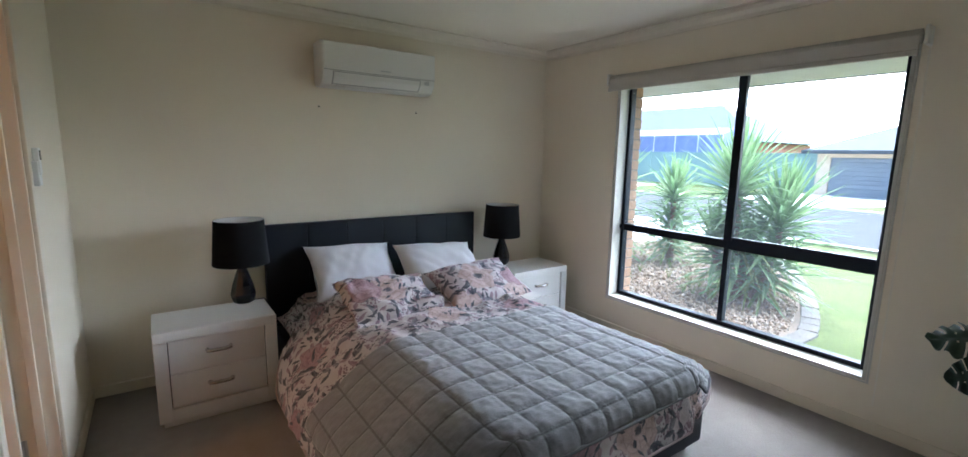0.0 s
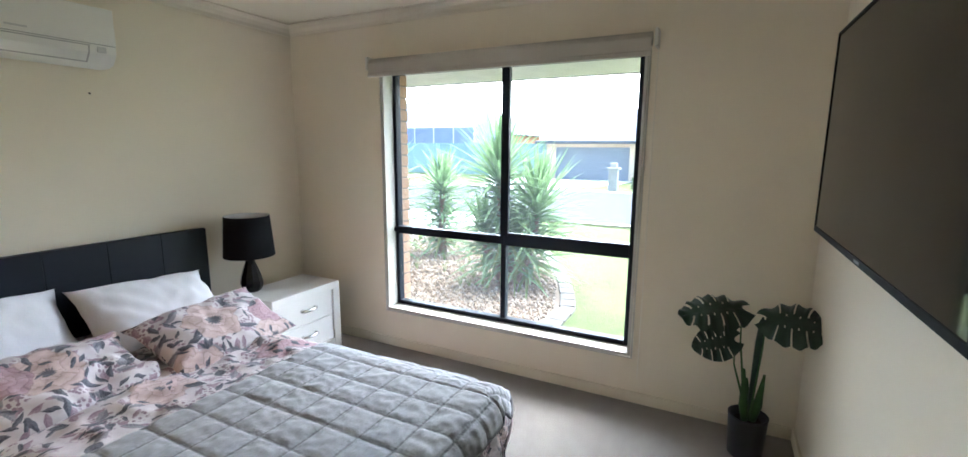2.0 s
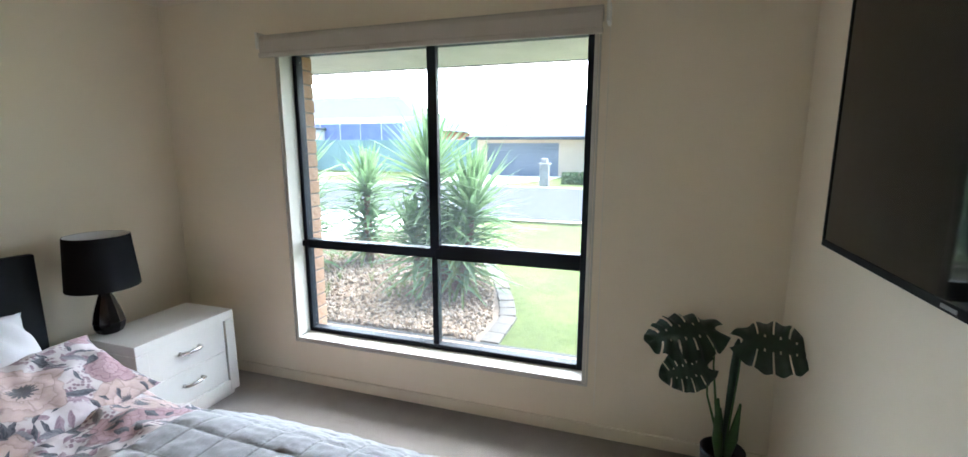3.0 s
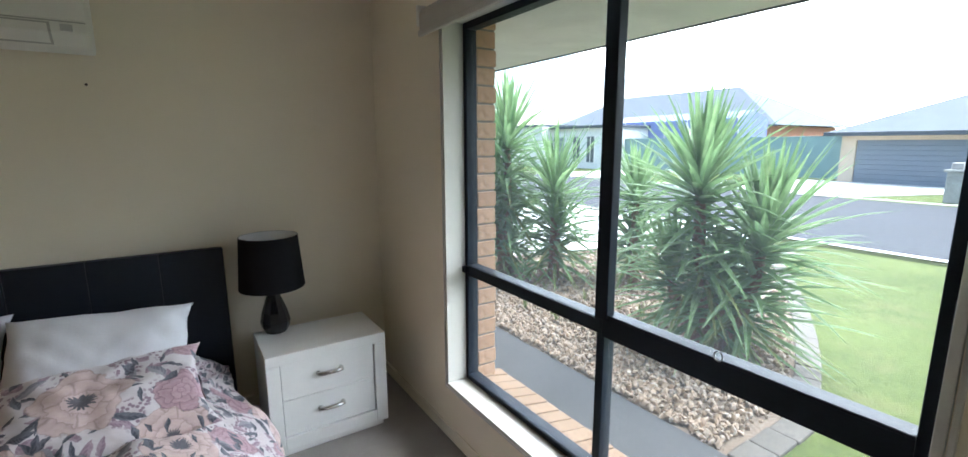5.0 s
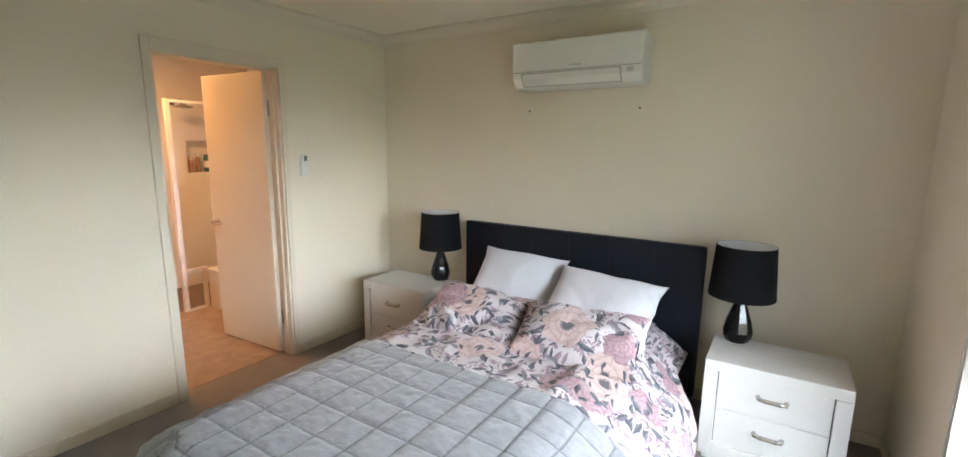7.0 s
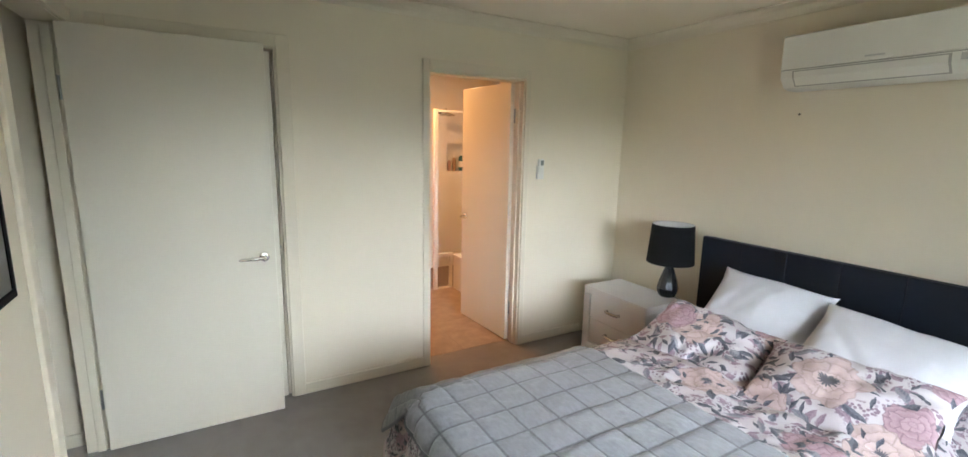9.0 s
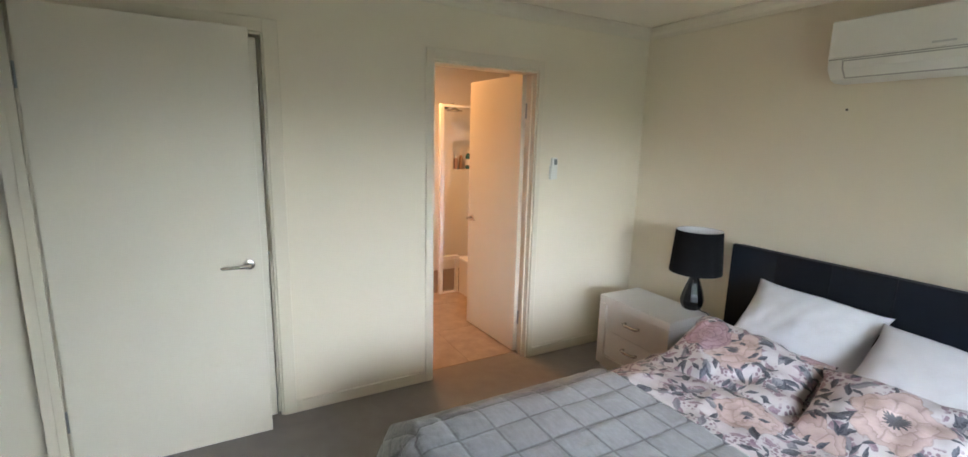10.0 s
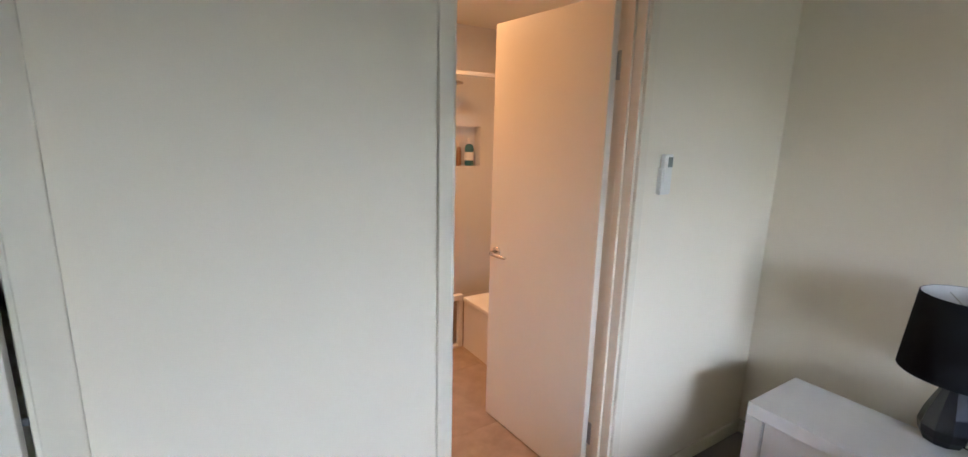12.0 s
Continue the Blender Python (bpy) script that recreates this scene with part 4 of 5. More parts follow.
pillow("pillow", pose(1.505, 3.655, 0.668, 47, 3, 3), 0.63, 0.44, 0.19, M_PILLOW, "plain white cotton pillow leaning on the headboard", 1.0, 0.013)
pillow("pillow", pose(2.125, 3.525, 0.640, 39, 3, -2), 0.66, 0.48, 0.19, M_PILLOW, "plain white cotton pillow slumped on the bed beside the headboard", 2.3, 0.013)
pillow("floral_pillow", pose(1.53, 3.11, 0.612, 24, 3, 6), 0.63, 0.41, 0.15, M_FLORAL, "crumpled floral cotton pillow in blush pink and slate", 3.1, 0.036)
pillow("floral_pillow", pose(2.16, 3.08, 0.622, 27, -2, 4), 0.66, 0.40, 0.16, M_FLORAL, "plump floral cotton pillow with a large peach bloom", 0.42, 0.024)


# ---- bedside tables and lamps ----
def bedside_table(x0, x1, label):
    w, d, h = x1 - x0, 0.375, 0.54
    t = thing("bedside_table", ((x0 + x1) / 2, 3.38, 0), label, "bedside table", "bedside tables")
    a = w / 2
    part("top", block((-a, 0, h - 0.055), (a, d, h), 0.004), M_WHITE, t)
    for s in (-1, 1):
        lo, hi = sorted((s * a, s * (a - 0.062)))
        part("side", block((lo, 0, 0.035), (hi, d, h - 0.055), 0.003), M_WHITE, t)
    part("bottom_rail", block((-a + 0.062, 0, 0.035), (a - 0.062, d, 0.105), 0.003), M_WHITE, t)
    part("back", block((-a + 0.062, d - 0.012, 0.105), (a - 0.062, d, h - 0.055)), M_WHITE, t)
    part("plinth", block((-a + 0.02, 0.025, 0), (a - 0.02, d - 0.02, 0.035)), M_WHITE, t)
    part("shadow_gap", block((-a + 0.062, 0.020, 0.105), (a - 0.062, 0.03, h - 0.055)), M_GROOVE, t)
    z0, z1 = 0.108, h - 0.058
    mid = (z0 + z1) / 2
    for lo, hi in ((z0, mid - 0.0015), (mid + 0.0015, z1)):
        dr = part("drawer", block((-a + 0.066, 0.012, lo), (a - 0.066, 0.022, hi), 0.002), M_WHITE, t)
        zc = (lo + hi) / 2 + 0.012
        part("handle", tube([(-0.057, 0.012, zc), (-0.055, -0.008, zc), (-0.033, -0.017, zc), (0.033, -0.017, zc), (0.055, -0.008, zc), (0.057, 0.012, zc)], [0.011, 0.0115, 0.0105, 0.0105, 0.0115, 0.011], 10), M_CHROME, dr, "satin nickel bow handle", True)
    return t


bedside_table(0.325, 0.925, "white lacquered bedside table with two drawers near the ensuite")
bedside_table(2.72, 3.31, "white lacquered bedside table with two drawers beside the window wall")


def table_lamp(x, y, label, turn):
    t = thing("table_lamp", (x, y, 0.54), label, "table lamp", "bedside lamps", turn=turn)
    base = lathe([(0.046, 0.0), (0.056, 0.006), (0.069, 0.032), (0.074, 0.062), (0.063, 0.115), (0.043, 0.175), (0.025, 0.225), (0.019, 0.24)], 10)
    part("base", base, M_BLACKGLASS, t, "faceted glossy black ceramic base")
    part("stem", tube([(0, 0, 0.21), (0, 0, 0.46)], 0.007, 10), M_CHROME, t)
    part("bulb_holder", lathe([(0.017, 0.23), (0.02, 0.24), (0.02, 0.29), (0.014, 0.30)], 14), M_PLASTIC, t)
    part("bulb", lathe([(0.012, 0.30), (0.028, 0.335), (0.03, 0.355), (0.02, 0.38), (0.004, 0.388)], 16), M_SHADE_IN, t, "", True)
    sh = part("shade", lathe([(0.160, 0.250), (0.161, 0.252), (0.141, 0.522), (0.139, 0.524)], 48, None, (0, 0, 0), 0, False), M_SHADE, t, "black linen drum shade", True)
    part("shade_lining", lathe([(0.158, 0.251), (0.1375, 0.523)], 48, None, (0, 0, 0), 0, False), M_SHADE_IN, sh, "white shade lining", True)
    for k in range(3):
        a = 2 * math.pi * k / 3
        part("shade_spoke", tube([(0, 0, 0.46), (0.134 * math.cos(a), 0.134 * math.sin(a), 0.50)], 0.002, 6), M_CHROME, sh)
    return t


table_lamp(0.806, 3.725, "black table lamp with a drum shade beside the ensuite wall", 10)
table_lamp(2.828, 3.706, "black table lamp with a drum shade beside the window wall", 25)
cord = tube([(0.83, 3.74, 0.545), (0.89, 3.73, 0.545), (0.925, 3.72, 0.548), (0.938, 3.745, 0.52), (0.945, 3.77, 0.40), (0.95, 3.80, 0.25), (0.96, 3.86, 0.05), (0.95, 3.95, 0.012)], 0.003, 8)
solo("lamp_cord", cord, M_TVBODY, "black lamp cord trailing behind the bedside table", "cord")

# ---- on the walls ----
ac = thing("air_conditioner", (1.79, NY, 1.925), "white wall-mounted split air conditioner above the bed", "air conditioner")
a = 0.422
outline = [(0, 0.03), (0, 0.295), (-0.155, 0.297), (-0.192, 0.285), (-0.207, 0.255), (-0.212, 0.105), (-0.205, 0.06), (-0.165, 0.012), (-0.12, 0.0), (-0.03, 0.0)]
body = part("casing", prism(outline, "x", -a, a), M_PLASTIC, ac)
bev = body.modifiers.new("soft", "BEVEL")
bev.width, bev.segments, bev.limit_method = 0.008, 3, "ANGLE"
body.data.shade_smooth()
part("front_panel", block((-a + 0.004, -0.220, 0.108), (a - 0.004, -0.205, 0.285), 0.006, None, 3), M_PLASTIC, ac)
part("panel_gap", block((-a + 0.006, -0.2135, 0.1015), (a - 0.006, -0.20, 0.106)), M_VENT, ac)
fl = part("louvre", prism([(-0.2155, 0.091), (-0.2095, 0.0595), (-0.176, 0.020), (-0.168, 0.026), (-0.198, 0.062), (-0.205, 0.091)], "x", -a + 0.075, a - 0.13), M_PLASTIC, ac, "closed white air louvre")
part("louvre_gap", prism([(-0.2138, 0.097), (-0.2070, 0.0595), (-0.170, 0.0145), (-0.160, 0.022), (-0.195, 0.062), (-0.203, 0.097)], "x", -a + 0.066, a - 0.121), M_VENT, ac)
part("display", block((a - 0.09, -0.2145, 0.066), (a - 0.05, -0.20, 0.094), 0.002), M_GREYPLASTIC, ac)
part("badge", block((-0.02, -0.2215, 0.125), (0.06, -0.2195, 0.133)), M_GREYPLASTIC, ac, "small grey maker's mark")
part("top_grille", block((-a + 0.03, -0.15, 0.294), (a - 0.03, -0.02, 0.2985)), M_VENT, ac)

rem = thing("remote_control", (0, 3.143, 1.405), "white remote control in a wall holder beside the ensuite doorway", "remote control")
part("holder", block((0.0, -0.030, -0.075), (0.022, 0.030, 0.025), 0.004), M_PLASTIC, rem)
part("body", block((0.006, -0.024, -0.03), (0.026, 0.024, 0.078), 0.004), M_PLASTIC, rem)
part("display", block((0.0255, -0.006, 0.03), (0.0275, 0.020, 0.068)), M_LCD, rem)
for x in (1.394, 2.157):
    solo("screw_hole", tube([(x, NY - 0.004, 1.80), (x, NY, 1.80)], 0.006, 10), M_NAIL, "small dark screw in the wall", "screw")
sw = thing("light_switch", (1.20, SY, 1.33), "white plastic light switch beside the entry", "light switch")
part("plate", block((-0.035, 0, -0.058), (0.035, 0.009, 0.058), 0.003), M_PLASTIC, sw)
part("rocker", block((-0.012, 0.008, -0.015), (0.012, 0.014, 0.015), 0.002), M_PLASTIC, sw)

tv = thing("television", (2.1625, 0.575, 1.245), "black flat television on a wall bracket", "television", turn=0.5)
TW, TH = 1.15, 0.655
part("screen", block((-TW / 2 + 0.012, -0.006, 0.016), (TW / 2 - 0.008, 0.0, TH - 0.010)), M_SCREEN, tv)
for lo, hi in (((-TW / 2, -0.04, 0.0), (TW / 2, 0.003, 0.018)), ((-TW / 2, -0.04, TH - 0.012), (TW / 2, 0.003, TH)), ((-TW / 2, -0.04, 0.018), (-TW / 2 + 0.012, 0.003, TH - 0.012)), ((TW / 2 - 0.010, -0.04, 0.018), (TW / 2, 0.003, TH - 0.012))):
    part("bezel", block(lo, hi, 0.002), M_TVBODY, tv)
part("back", block((-TW / 2 + 0.012, -0.045, 0.018), (TW / 2 - 0.012, -0.008, TH - 0.012), 0.004), M_TVBODY, tv)
part("rear_housing", block((-TW / 2 + 0.03, -0.085, 0.0), (TW / 2 - 0.06, -0.04, 0.38), 0.02, None, 3), M_TVBODY, tv)
part("badge", block((-0.022, 0.003, 0.006), (0.022, 0.0045, 0.013)), M_LOGO, tv, "small silver maker's mark")
part("wall_bracket", blocks([((-0.22, -0.15, 0.18), (0.22, -0.14, 0.46)), ((-0.2, -0.14, 0.2), (-0.16, -0.08, 0.5)), ((0.16, -0.14, 0.2), (0.2, -0.08, 0.5))]), M_STEEL, tv)

# ---- pot plant ----
plant = thing("monstera_plant", (3.29, 0.67, 0), "artificial monstera in a black pot on the carpet", "pot plant")
part("pot", lathe([(0.070, 0.0), (0.078, 0.006), (0.089, 0.20), (0.091, 0.218), (0.083, 0.218), (0.079, 0.185), (0.02, 0.18)], 36), M_POT, plant, "", True)
part("soil", lathe([(0.080, 0.170), (0.080, 0.182), (0.01, 0.188)], 28), M_POTSOIL, plant)


def monstera_leaf(length, width, fold):
    """A split leaf along +y, its stalk's end in the origin."""
    bm = bmesh.new()
    cols, rows = 9, 44
    grid = {}
    for side in (-1, 1):
        for i in range(rows + 1):
            v = i / rows
            half = width / 2 * (math.sin(math.pi * min(1.0, v * 0.97 + 0.03)) ** 0.62) * (1.12 - 0.35 * v)
            for j in range(cols + 1):
                u = j / cols
                back = 0.20 * length * (1 - v) ** 3 * u * u
                x = side * u * half
                y = v * length - back + 0.10 * length * u * u * v
                z = -0.30 * length * v * v + fold * u * half - 0.5 * u * u * half + 0.012 * math.sin(v * 34) * u
                grid[side, i, j] = bm.verts.new((x, y, z))
        for i in range(rows):
            slot = i % 9 == 0 and 4 < i < rows - 4
            for j in range(cols):
                if slot and j >= 3:
                    continue
                if i % 9 == 4 and j == 2 and 6 < i < rows - 8:
                    continue
                q = [grid[side, i, j], grid[side, i, j + 1], grid[side, i + 1, j + 1], grid[side, i + 1, j]]
                bm.faces.new(q if side > 0 else list(reversed(q)))
    bmesh.ops.remove_doubles(bm, verts=bm.verts, dist=0.0008)
    return bm


for end, way, face, length, width in (((-0.03, 0.075, 0.770), (-0.40, 1.0, 0.05), (-0.42, 0.0, 0.9), 0.26, 0.27), ((-0.06, 0.095, 0.615), (-0.15, 1.0, -0.35), (-0.92, -0.1, 0.38), 0.18, 0.19),
                                      ((-0.03, -0.03, 0.735), (-0.30, -1.0, 0.18), (-0.60, 0.15, 0.78), 0.25, 0.25)):
    e = Vector(end)
    st = part("stalk", tube([(0.0, 0.0, 0.18), (e.x * 0.2, e.y * 0.4, 0.32), (e.x * 0.6, e.y * 0.9, e.z * 0.78), e], [0.008, 0.006, 0.004, 0.003], 8), M_STALK, plant, "", True)
    along = Vector(way).normalized()
    across = along.cross(Vector(face)).normalized()
    lf = part("leaf", monstera_leaf(length, width, 0.25), M_MONSTERA, st, "dark green split leaf", True)
    lf.matrix_basis = Matrix.Translation(e) @ Matrix((across, along, across.cross(along))).transposed().to_4x4()
part("rolled_leaf", tube([(0.004, 0.0, 0.18), (-0.006, -0.006, 0.45), (-0.012, -0.012, 0.60), (-0.014, -0.016, 0.71), (-0.014, -0.017, 0.735)], [0.010, 0.013, 0.017, 0.013, 0.003], 10), M_MONSTERA, plant, "young leaf still rolled up", True)
for k, (dx, dy, h) in enumerate(((0.012, 0.014, 0.40), (0.0, -0.034, 0.44), (-0.015, 0.026, 0.46))):
    part("sheath", tube([(dx * 0.5, dy * 0.5, 0.17), (dx, dy, 0.27), (dx * 1.3, dy * 1.5, h)], [0.014, 0.022, 0.005], 8), M_STALK, plant, "", True)

# ---- outside ----
def ground_z(x):
    """The land falls gently from the house to the street."""
    for (a, za), (b, zb) in zip(((-400, -0.18), (6.5, -0.18), (12.7, -0.44), (23.2, -0.55)), ((6.5, -0.18), (12.7, -0.44), (23.2, -0.55), (900, -0.56))):
        if x <= b:
            return za + (zb - za) * (x - a) / (b - a)
    return -0.56


XS = [-60, -20, 0, 3, 4, 5, 6.5, 8, 9.5, 11, 12.7, 15, 18, 21, 23.2, 26, 30, 40, 60, 100, 200, 500]


def lay(name, xs, low, high, lift, thick, material, label, category, steps=6):
    """A slab that follows the land between two lines y = low(x) and y = high(x)."""
    rows = []
    for x in xs:
        a, b = low(x), high(x)
        rows.append([(x, a, ground_z(x) + lift - thick)] + [(x, a + (b - a) * i / steps, ground_z(x) + lift) for i in range(steps + 1)] + [(x, b, ground_z(x) + lift - thick)])
    return solo(name, sheet(rows), material, label, category, "structure")


lay("ground", XS, lambda x: -300, lambda x: 400, 0.0, 0.0, M_GRASS, "mown green lawn and verge running to the horizon", "ground", 40)
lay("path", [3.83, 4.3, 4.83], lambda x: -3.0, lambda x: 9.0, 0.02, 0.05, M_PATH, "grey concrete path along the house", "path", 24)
lay("gravel_bed", [4.84, 5.3, 5.8, 6.4, 7.1, 8.0, 9.0, 10.2], lambda x: 2.30 + max(0, x - 5.4) ** 1.25 * 0.33, lambda x: 6.98 - 0.17 * (x - 5.0), 0.008, 0.03, M_SOIL, "sandy soil of the pebble garden bed", "garden bed", 10)
lay("driveway", [5.0, 6.5, 8, 10, 12.7], lambda x: 7.05 - 0.17 * (x - 5.0), lambda x: 13.0, 0.03, 0.05, M_DRIVE, "pale concrete driveway beside the garden", "driveway", 8)
lay("road", [12.85, 15, 18, 21, 23.1], lambda x: -150, lambda x: 200, 0.02, 0.02, M_ROAD, "grey asphalt street", "road", 30)
for x in (12.6, 23.1):
    lay("kerb", [x, x + 0.22], lambda q: -150, lambda q: 200, 0.07, 0.2, M_KERB, "pale concrete kerb along the street", "kerb", 40)
lay("driveway_opposite", [23.35, 25, 27, 29, 31.9], lambda x: 8.6 - 0.42 * min(x - 23.35, 6.5), lambda x: 13.4, 0.03, 0.05, M_DRIVE, "pale concrete driveway before the garage opposite", "driveway", 6)
lay("driveway_far", [23.35, 27, 30.8], lambda x: 21.0, lambda x: 26.0, 0.03, 0.05, M_DRIVE, "pale concrete driveway of a house opposite", "driveway", 4)

# pebbles, one heap of loose stones
rng = np.random.default_rng(7)


def pebble_heap(count):
    ico = bmesh.new()
    bmesh.ops.create_icosphere(ico, subdivisions=1, radius=1.0)
    ico.verts.ensure_lookup_table()
    base = np.array([v.co[:] for v in ico.verts])
    tris = np.array([[v.index for v in f.verts] for f in ico.faces])
    ico.free()
    verts, faces, made = [], [], 0
    while made < count:
        x = 4.86 + 4.9 * rng.random() ** 1.5
        lo, hi = 2.38 + max(0, x - 5.4) ** 1.25 * 0.33, 6.9 - 0.17 * (x - 5.0)
        y = lo + (hi - lo) * rng.random()
        size = rng.uniform(0.015, 0.032)
        q = Euler(rng.uniform(0, 6.28, 3)).to_matrix()
        shape = base * (size * np.array([rng.uniform(0.8, 1.35), rng.uniform(0.7, 1.1), rng.uniform(0.4, 0.7)]))
        shape = shape * (1 + 0.16 * rng.standard_normal((len(base), 1)))
        shape = shape @ np.array(q).T
        verts.append(shape + np.array([x, y, ground_z(x) + 0.012 + rng.uniform(0, 0.03)]))
        faces.append(tris + made * len(base))
        made += 1
    me = bpy.data.meshes.new("pebbles")
    me.from_pydata(np.concatenate(verts).tolist(), [], np.concatenate(faces).tolist())
    me.materials.append(M_PEBBLE)
    return tagged(new("pebbles", me), "tan and brown river pebbles covering the garden bed", "pebbles", kind="stuff")


pebble_heap(14000)

# edging blocks along the bed's curved border
block_mesh = link_mesh("edging_block", block((-0.109, -0.085, -0.06), (0.109, 0.085, 0.028), 0.010), M_EDGE)
border = thing("garden_edging", (0, 0, 0), "curved row of grey concrete edging blocks round the pebble bed", "edging", kind="structure")
walked, x = 0.0, 4.95
while x < 10.0:
    y = 2.24 + max(0, x - 5.4) ** 1.25 * 0.33
    slope = 0.0 if x < 5.4 else 0.33 * 1.25 * (x - 5.4) ** 0.25
    ob = new("edging_block", block_mesh)
    ob.parent = border
    ob.matrix_basis = pose(x, y, ground_z(x) + rng.uniform(-0.004, 0.006), rng.uniform(-2, 2), rng.uniform(-2, 2), math.degrees(math.atan(slope)) + rng.uniform(-2, 2))
    x += 0.222 / math.hypot(1, slope)


def blades(heads, seed):
    """Sword leaves: each a folded, arching strip that tapers to a point. heads: (place, count, length, lowest and highest angle, width)."""
    r = np.random.default_rng(seed)
    verts, faces = [], []
    for at, count, length, low, high, width in heads:
        for k in range(count):
            az = k * 2.39996 + r.uniform(-0.25, 0.25)
            f = (k + 0.5) / count
            el = radians(low + (high - low) * f ** 0.8) + r.normal(0, 0.08)
            ln = length * r.uniform(0.78, 1.12) * (0.85 + 0.3 * math.sin(math.pi * f))
            start = np.array(at) + np.array([0, 0, (f - 0.5) * length * 0.35])
            out, up = np.array([math.cos(az), math.sin(az), 0.0]), np.array([0, 0, 1.0])
            side = np.array([-math.sin(az), math.cos(az), 0.0])
            droop = r.uniform(0.05, 0.35) * max(0.15, math.cos(el))
            first = len(verts)
            for s in (0.0, 0.25, 0.5, 0.75, 1.0):
                d = ln * s
                c = start + out * (0.02 + d * math.cos(el)) + up * (d * math.sin(el) - droop * ln * s * s)
                w = width * (0.75 + 0.5 * math.sin(math.pi * min(1, s * 1.1 + 0.1))) * (1 - s) ** 0.45 if s < 1 else 0.0008
                n = -out * math.sin(el) + up * math.cos(el)
                verts += [c + side * w / 2 + n * w * 0.22, c, c - side * w / 2 + n * w * 0.22]
            for q in range(4):
                a = first + q * 3
                faces += [(a, a + 1, a + 4, a + 3), (a + 1, a + 2, a + 5, a + 4)]
    me = bpy.data.meshes.new("crown")
    me.from_pydata([tuple(v) for v in verts], [], faces)
    return me


def yucca(x, y, stems, label, seed):
    """A clump: tapered stems, each with one or more heads of sword leaves, older leaves hanging below."""
    t = thing("yucca", (x, y, ground_z(x)), label, "yucca", "yuccas in the garden bed")
    heads, old = [], []
    for dx, dy, h, length, count in stems:
        part("trunk", tube([(dx * 0.3, dy * 0.3, -0.05), (dx * 0.5, dy * 0.5, h * 0.3), (dx * 0.9, dy * 0.9, h * 0.7), (dx, dy, h)], [0.075, 0.06, 0.05, 0.035], 10), M_TRUNK, t, "", True)
        heads.append(((dx, dy, h), int(count * 0.7), length * 1.04, -5, 86, 0.060))
        z, k = h - 0.2, 0.93
        while z > 0.25:
            heads.append(((dx * k, dy * k, z), count // 5, length, -22, 38, 0.060))
            z, k = z - 0.2, k - 0.08
        old.append(((dx * 0.6, dy * 0.6, max(0.22, h - 0.7)), count // 5, length * 0.9, -45, 5, 0.04))
    for n_, hs, m in (("crown", heads, M_YUCCA), ("lower_leaves", old, M_DRYLEAF)):
        me = blades(hs, seed)
        me.materials.append(m)
        ob = new(n_, me)
        ob.parent = t
    return t


yucca(5.98, 3.08, [(-0.05, 0.20, 1.36, 0.76, 140), (0.10, -0.24, 0.98, 0.72, 130), (-0.12, 0.36, 0.62, 0.60, 50), (-0.02, -0.02, 0.5, 0.65, 40)], "large many-headed green yucca close to the window", 3)
yucca(5.95, 5.86, [(0.0, 0.05, 1.72, 0.86, 110), (-0.12, 0.18, 1.2, 0.82, 75), (-0.1, 0.1, 0.75, 0.7, 50)], "tall green yucca beside the driveway", 5)
yucca(6.27, 5.37, [(0.0, 0.0, 1.15, 0.80, 95), (0.02, -0.02, 0.7, 0.68, 55)], "middling green yucca in the pebble bed", 8)
yucca(7.0, 4.76, [(0.0, 0.0, 1.12, 0.60, 120), (0.06, 0.05, 0.6, 0.52, 60)], "slender pale green yucca deep in the pebble bed", 11)


def grass_tufts(count):
    r = np.random.default_rng(21)
    v, f = [], []
    for k in range(count):
        x = r.uniform(5.3, 8.2)
        y = r.uniform(2.9 + max(0, x - 5.4) * 0.4, 6.2)
        for b in range(16):
            az, ln = r.uniform(0, 6.28), r.uniform(0.08, 0.2)
            o = np.array([math.cos(az), math.sin(az), 0]) * ln * r.uniform(0.2, 0.8)
            p = np.array([x, y, ground_z(x) + 0.02])
            side = np.array([-math.sin(az), math.cos(az), 0]) * 0.003
            n0 = len(v)
            v += [tuple(p - side), tuple(p + side), tuple(p + o * 0.5 + side + (0, 0, ln * 0.7)), tuple(p + o * 0.5 - side + (0, 0, ln * 0.7)), tuple(p + o + (0, 0, ln * 0.85))]
            f += [(n0, n0 + 1, n0 + 2, n0 + 3), (n0 + 3, n0 + 2, n0 + 4)]
    me = bpy.data.meshes.new("weeds")
    me.from_pydata(v, [], f)
    me.materials.append(M_DRYLEAF)
    return tagged(new("weeds", me), "thin pale weeds growing among the pebbles", "weeds", kind="stuff")


grass_tufts(70)


# ---- houses over the street ----
def hip_roof(x0, x1, y0, y1, z, rise, inset):
    bm = bmesh.new()
    a = [bm.verts.new(p) for p in ((x0, y0, z), (x1, y0, z), (x1, y1, z), (x0, y1, z))]
    xm = (x0 + x1) / 2
    r = [bm.verts.new((xm, y0 + inset, z + rise)), bm.verts.new((xm, y1 - inset, z + rise))]
    for f in ((a[0], a[1], r[0]), (a[1], a[2], r[1], r[0]), (a[2], a[3], r[1]), (a[3], a[0], r[0], r[1]), (a[3], a[2], a[1], a[0])):
        bm.faces.new(f)
    bmesh.ops.recalc_face_normals(bm, faces=bm.faces)
    return bm


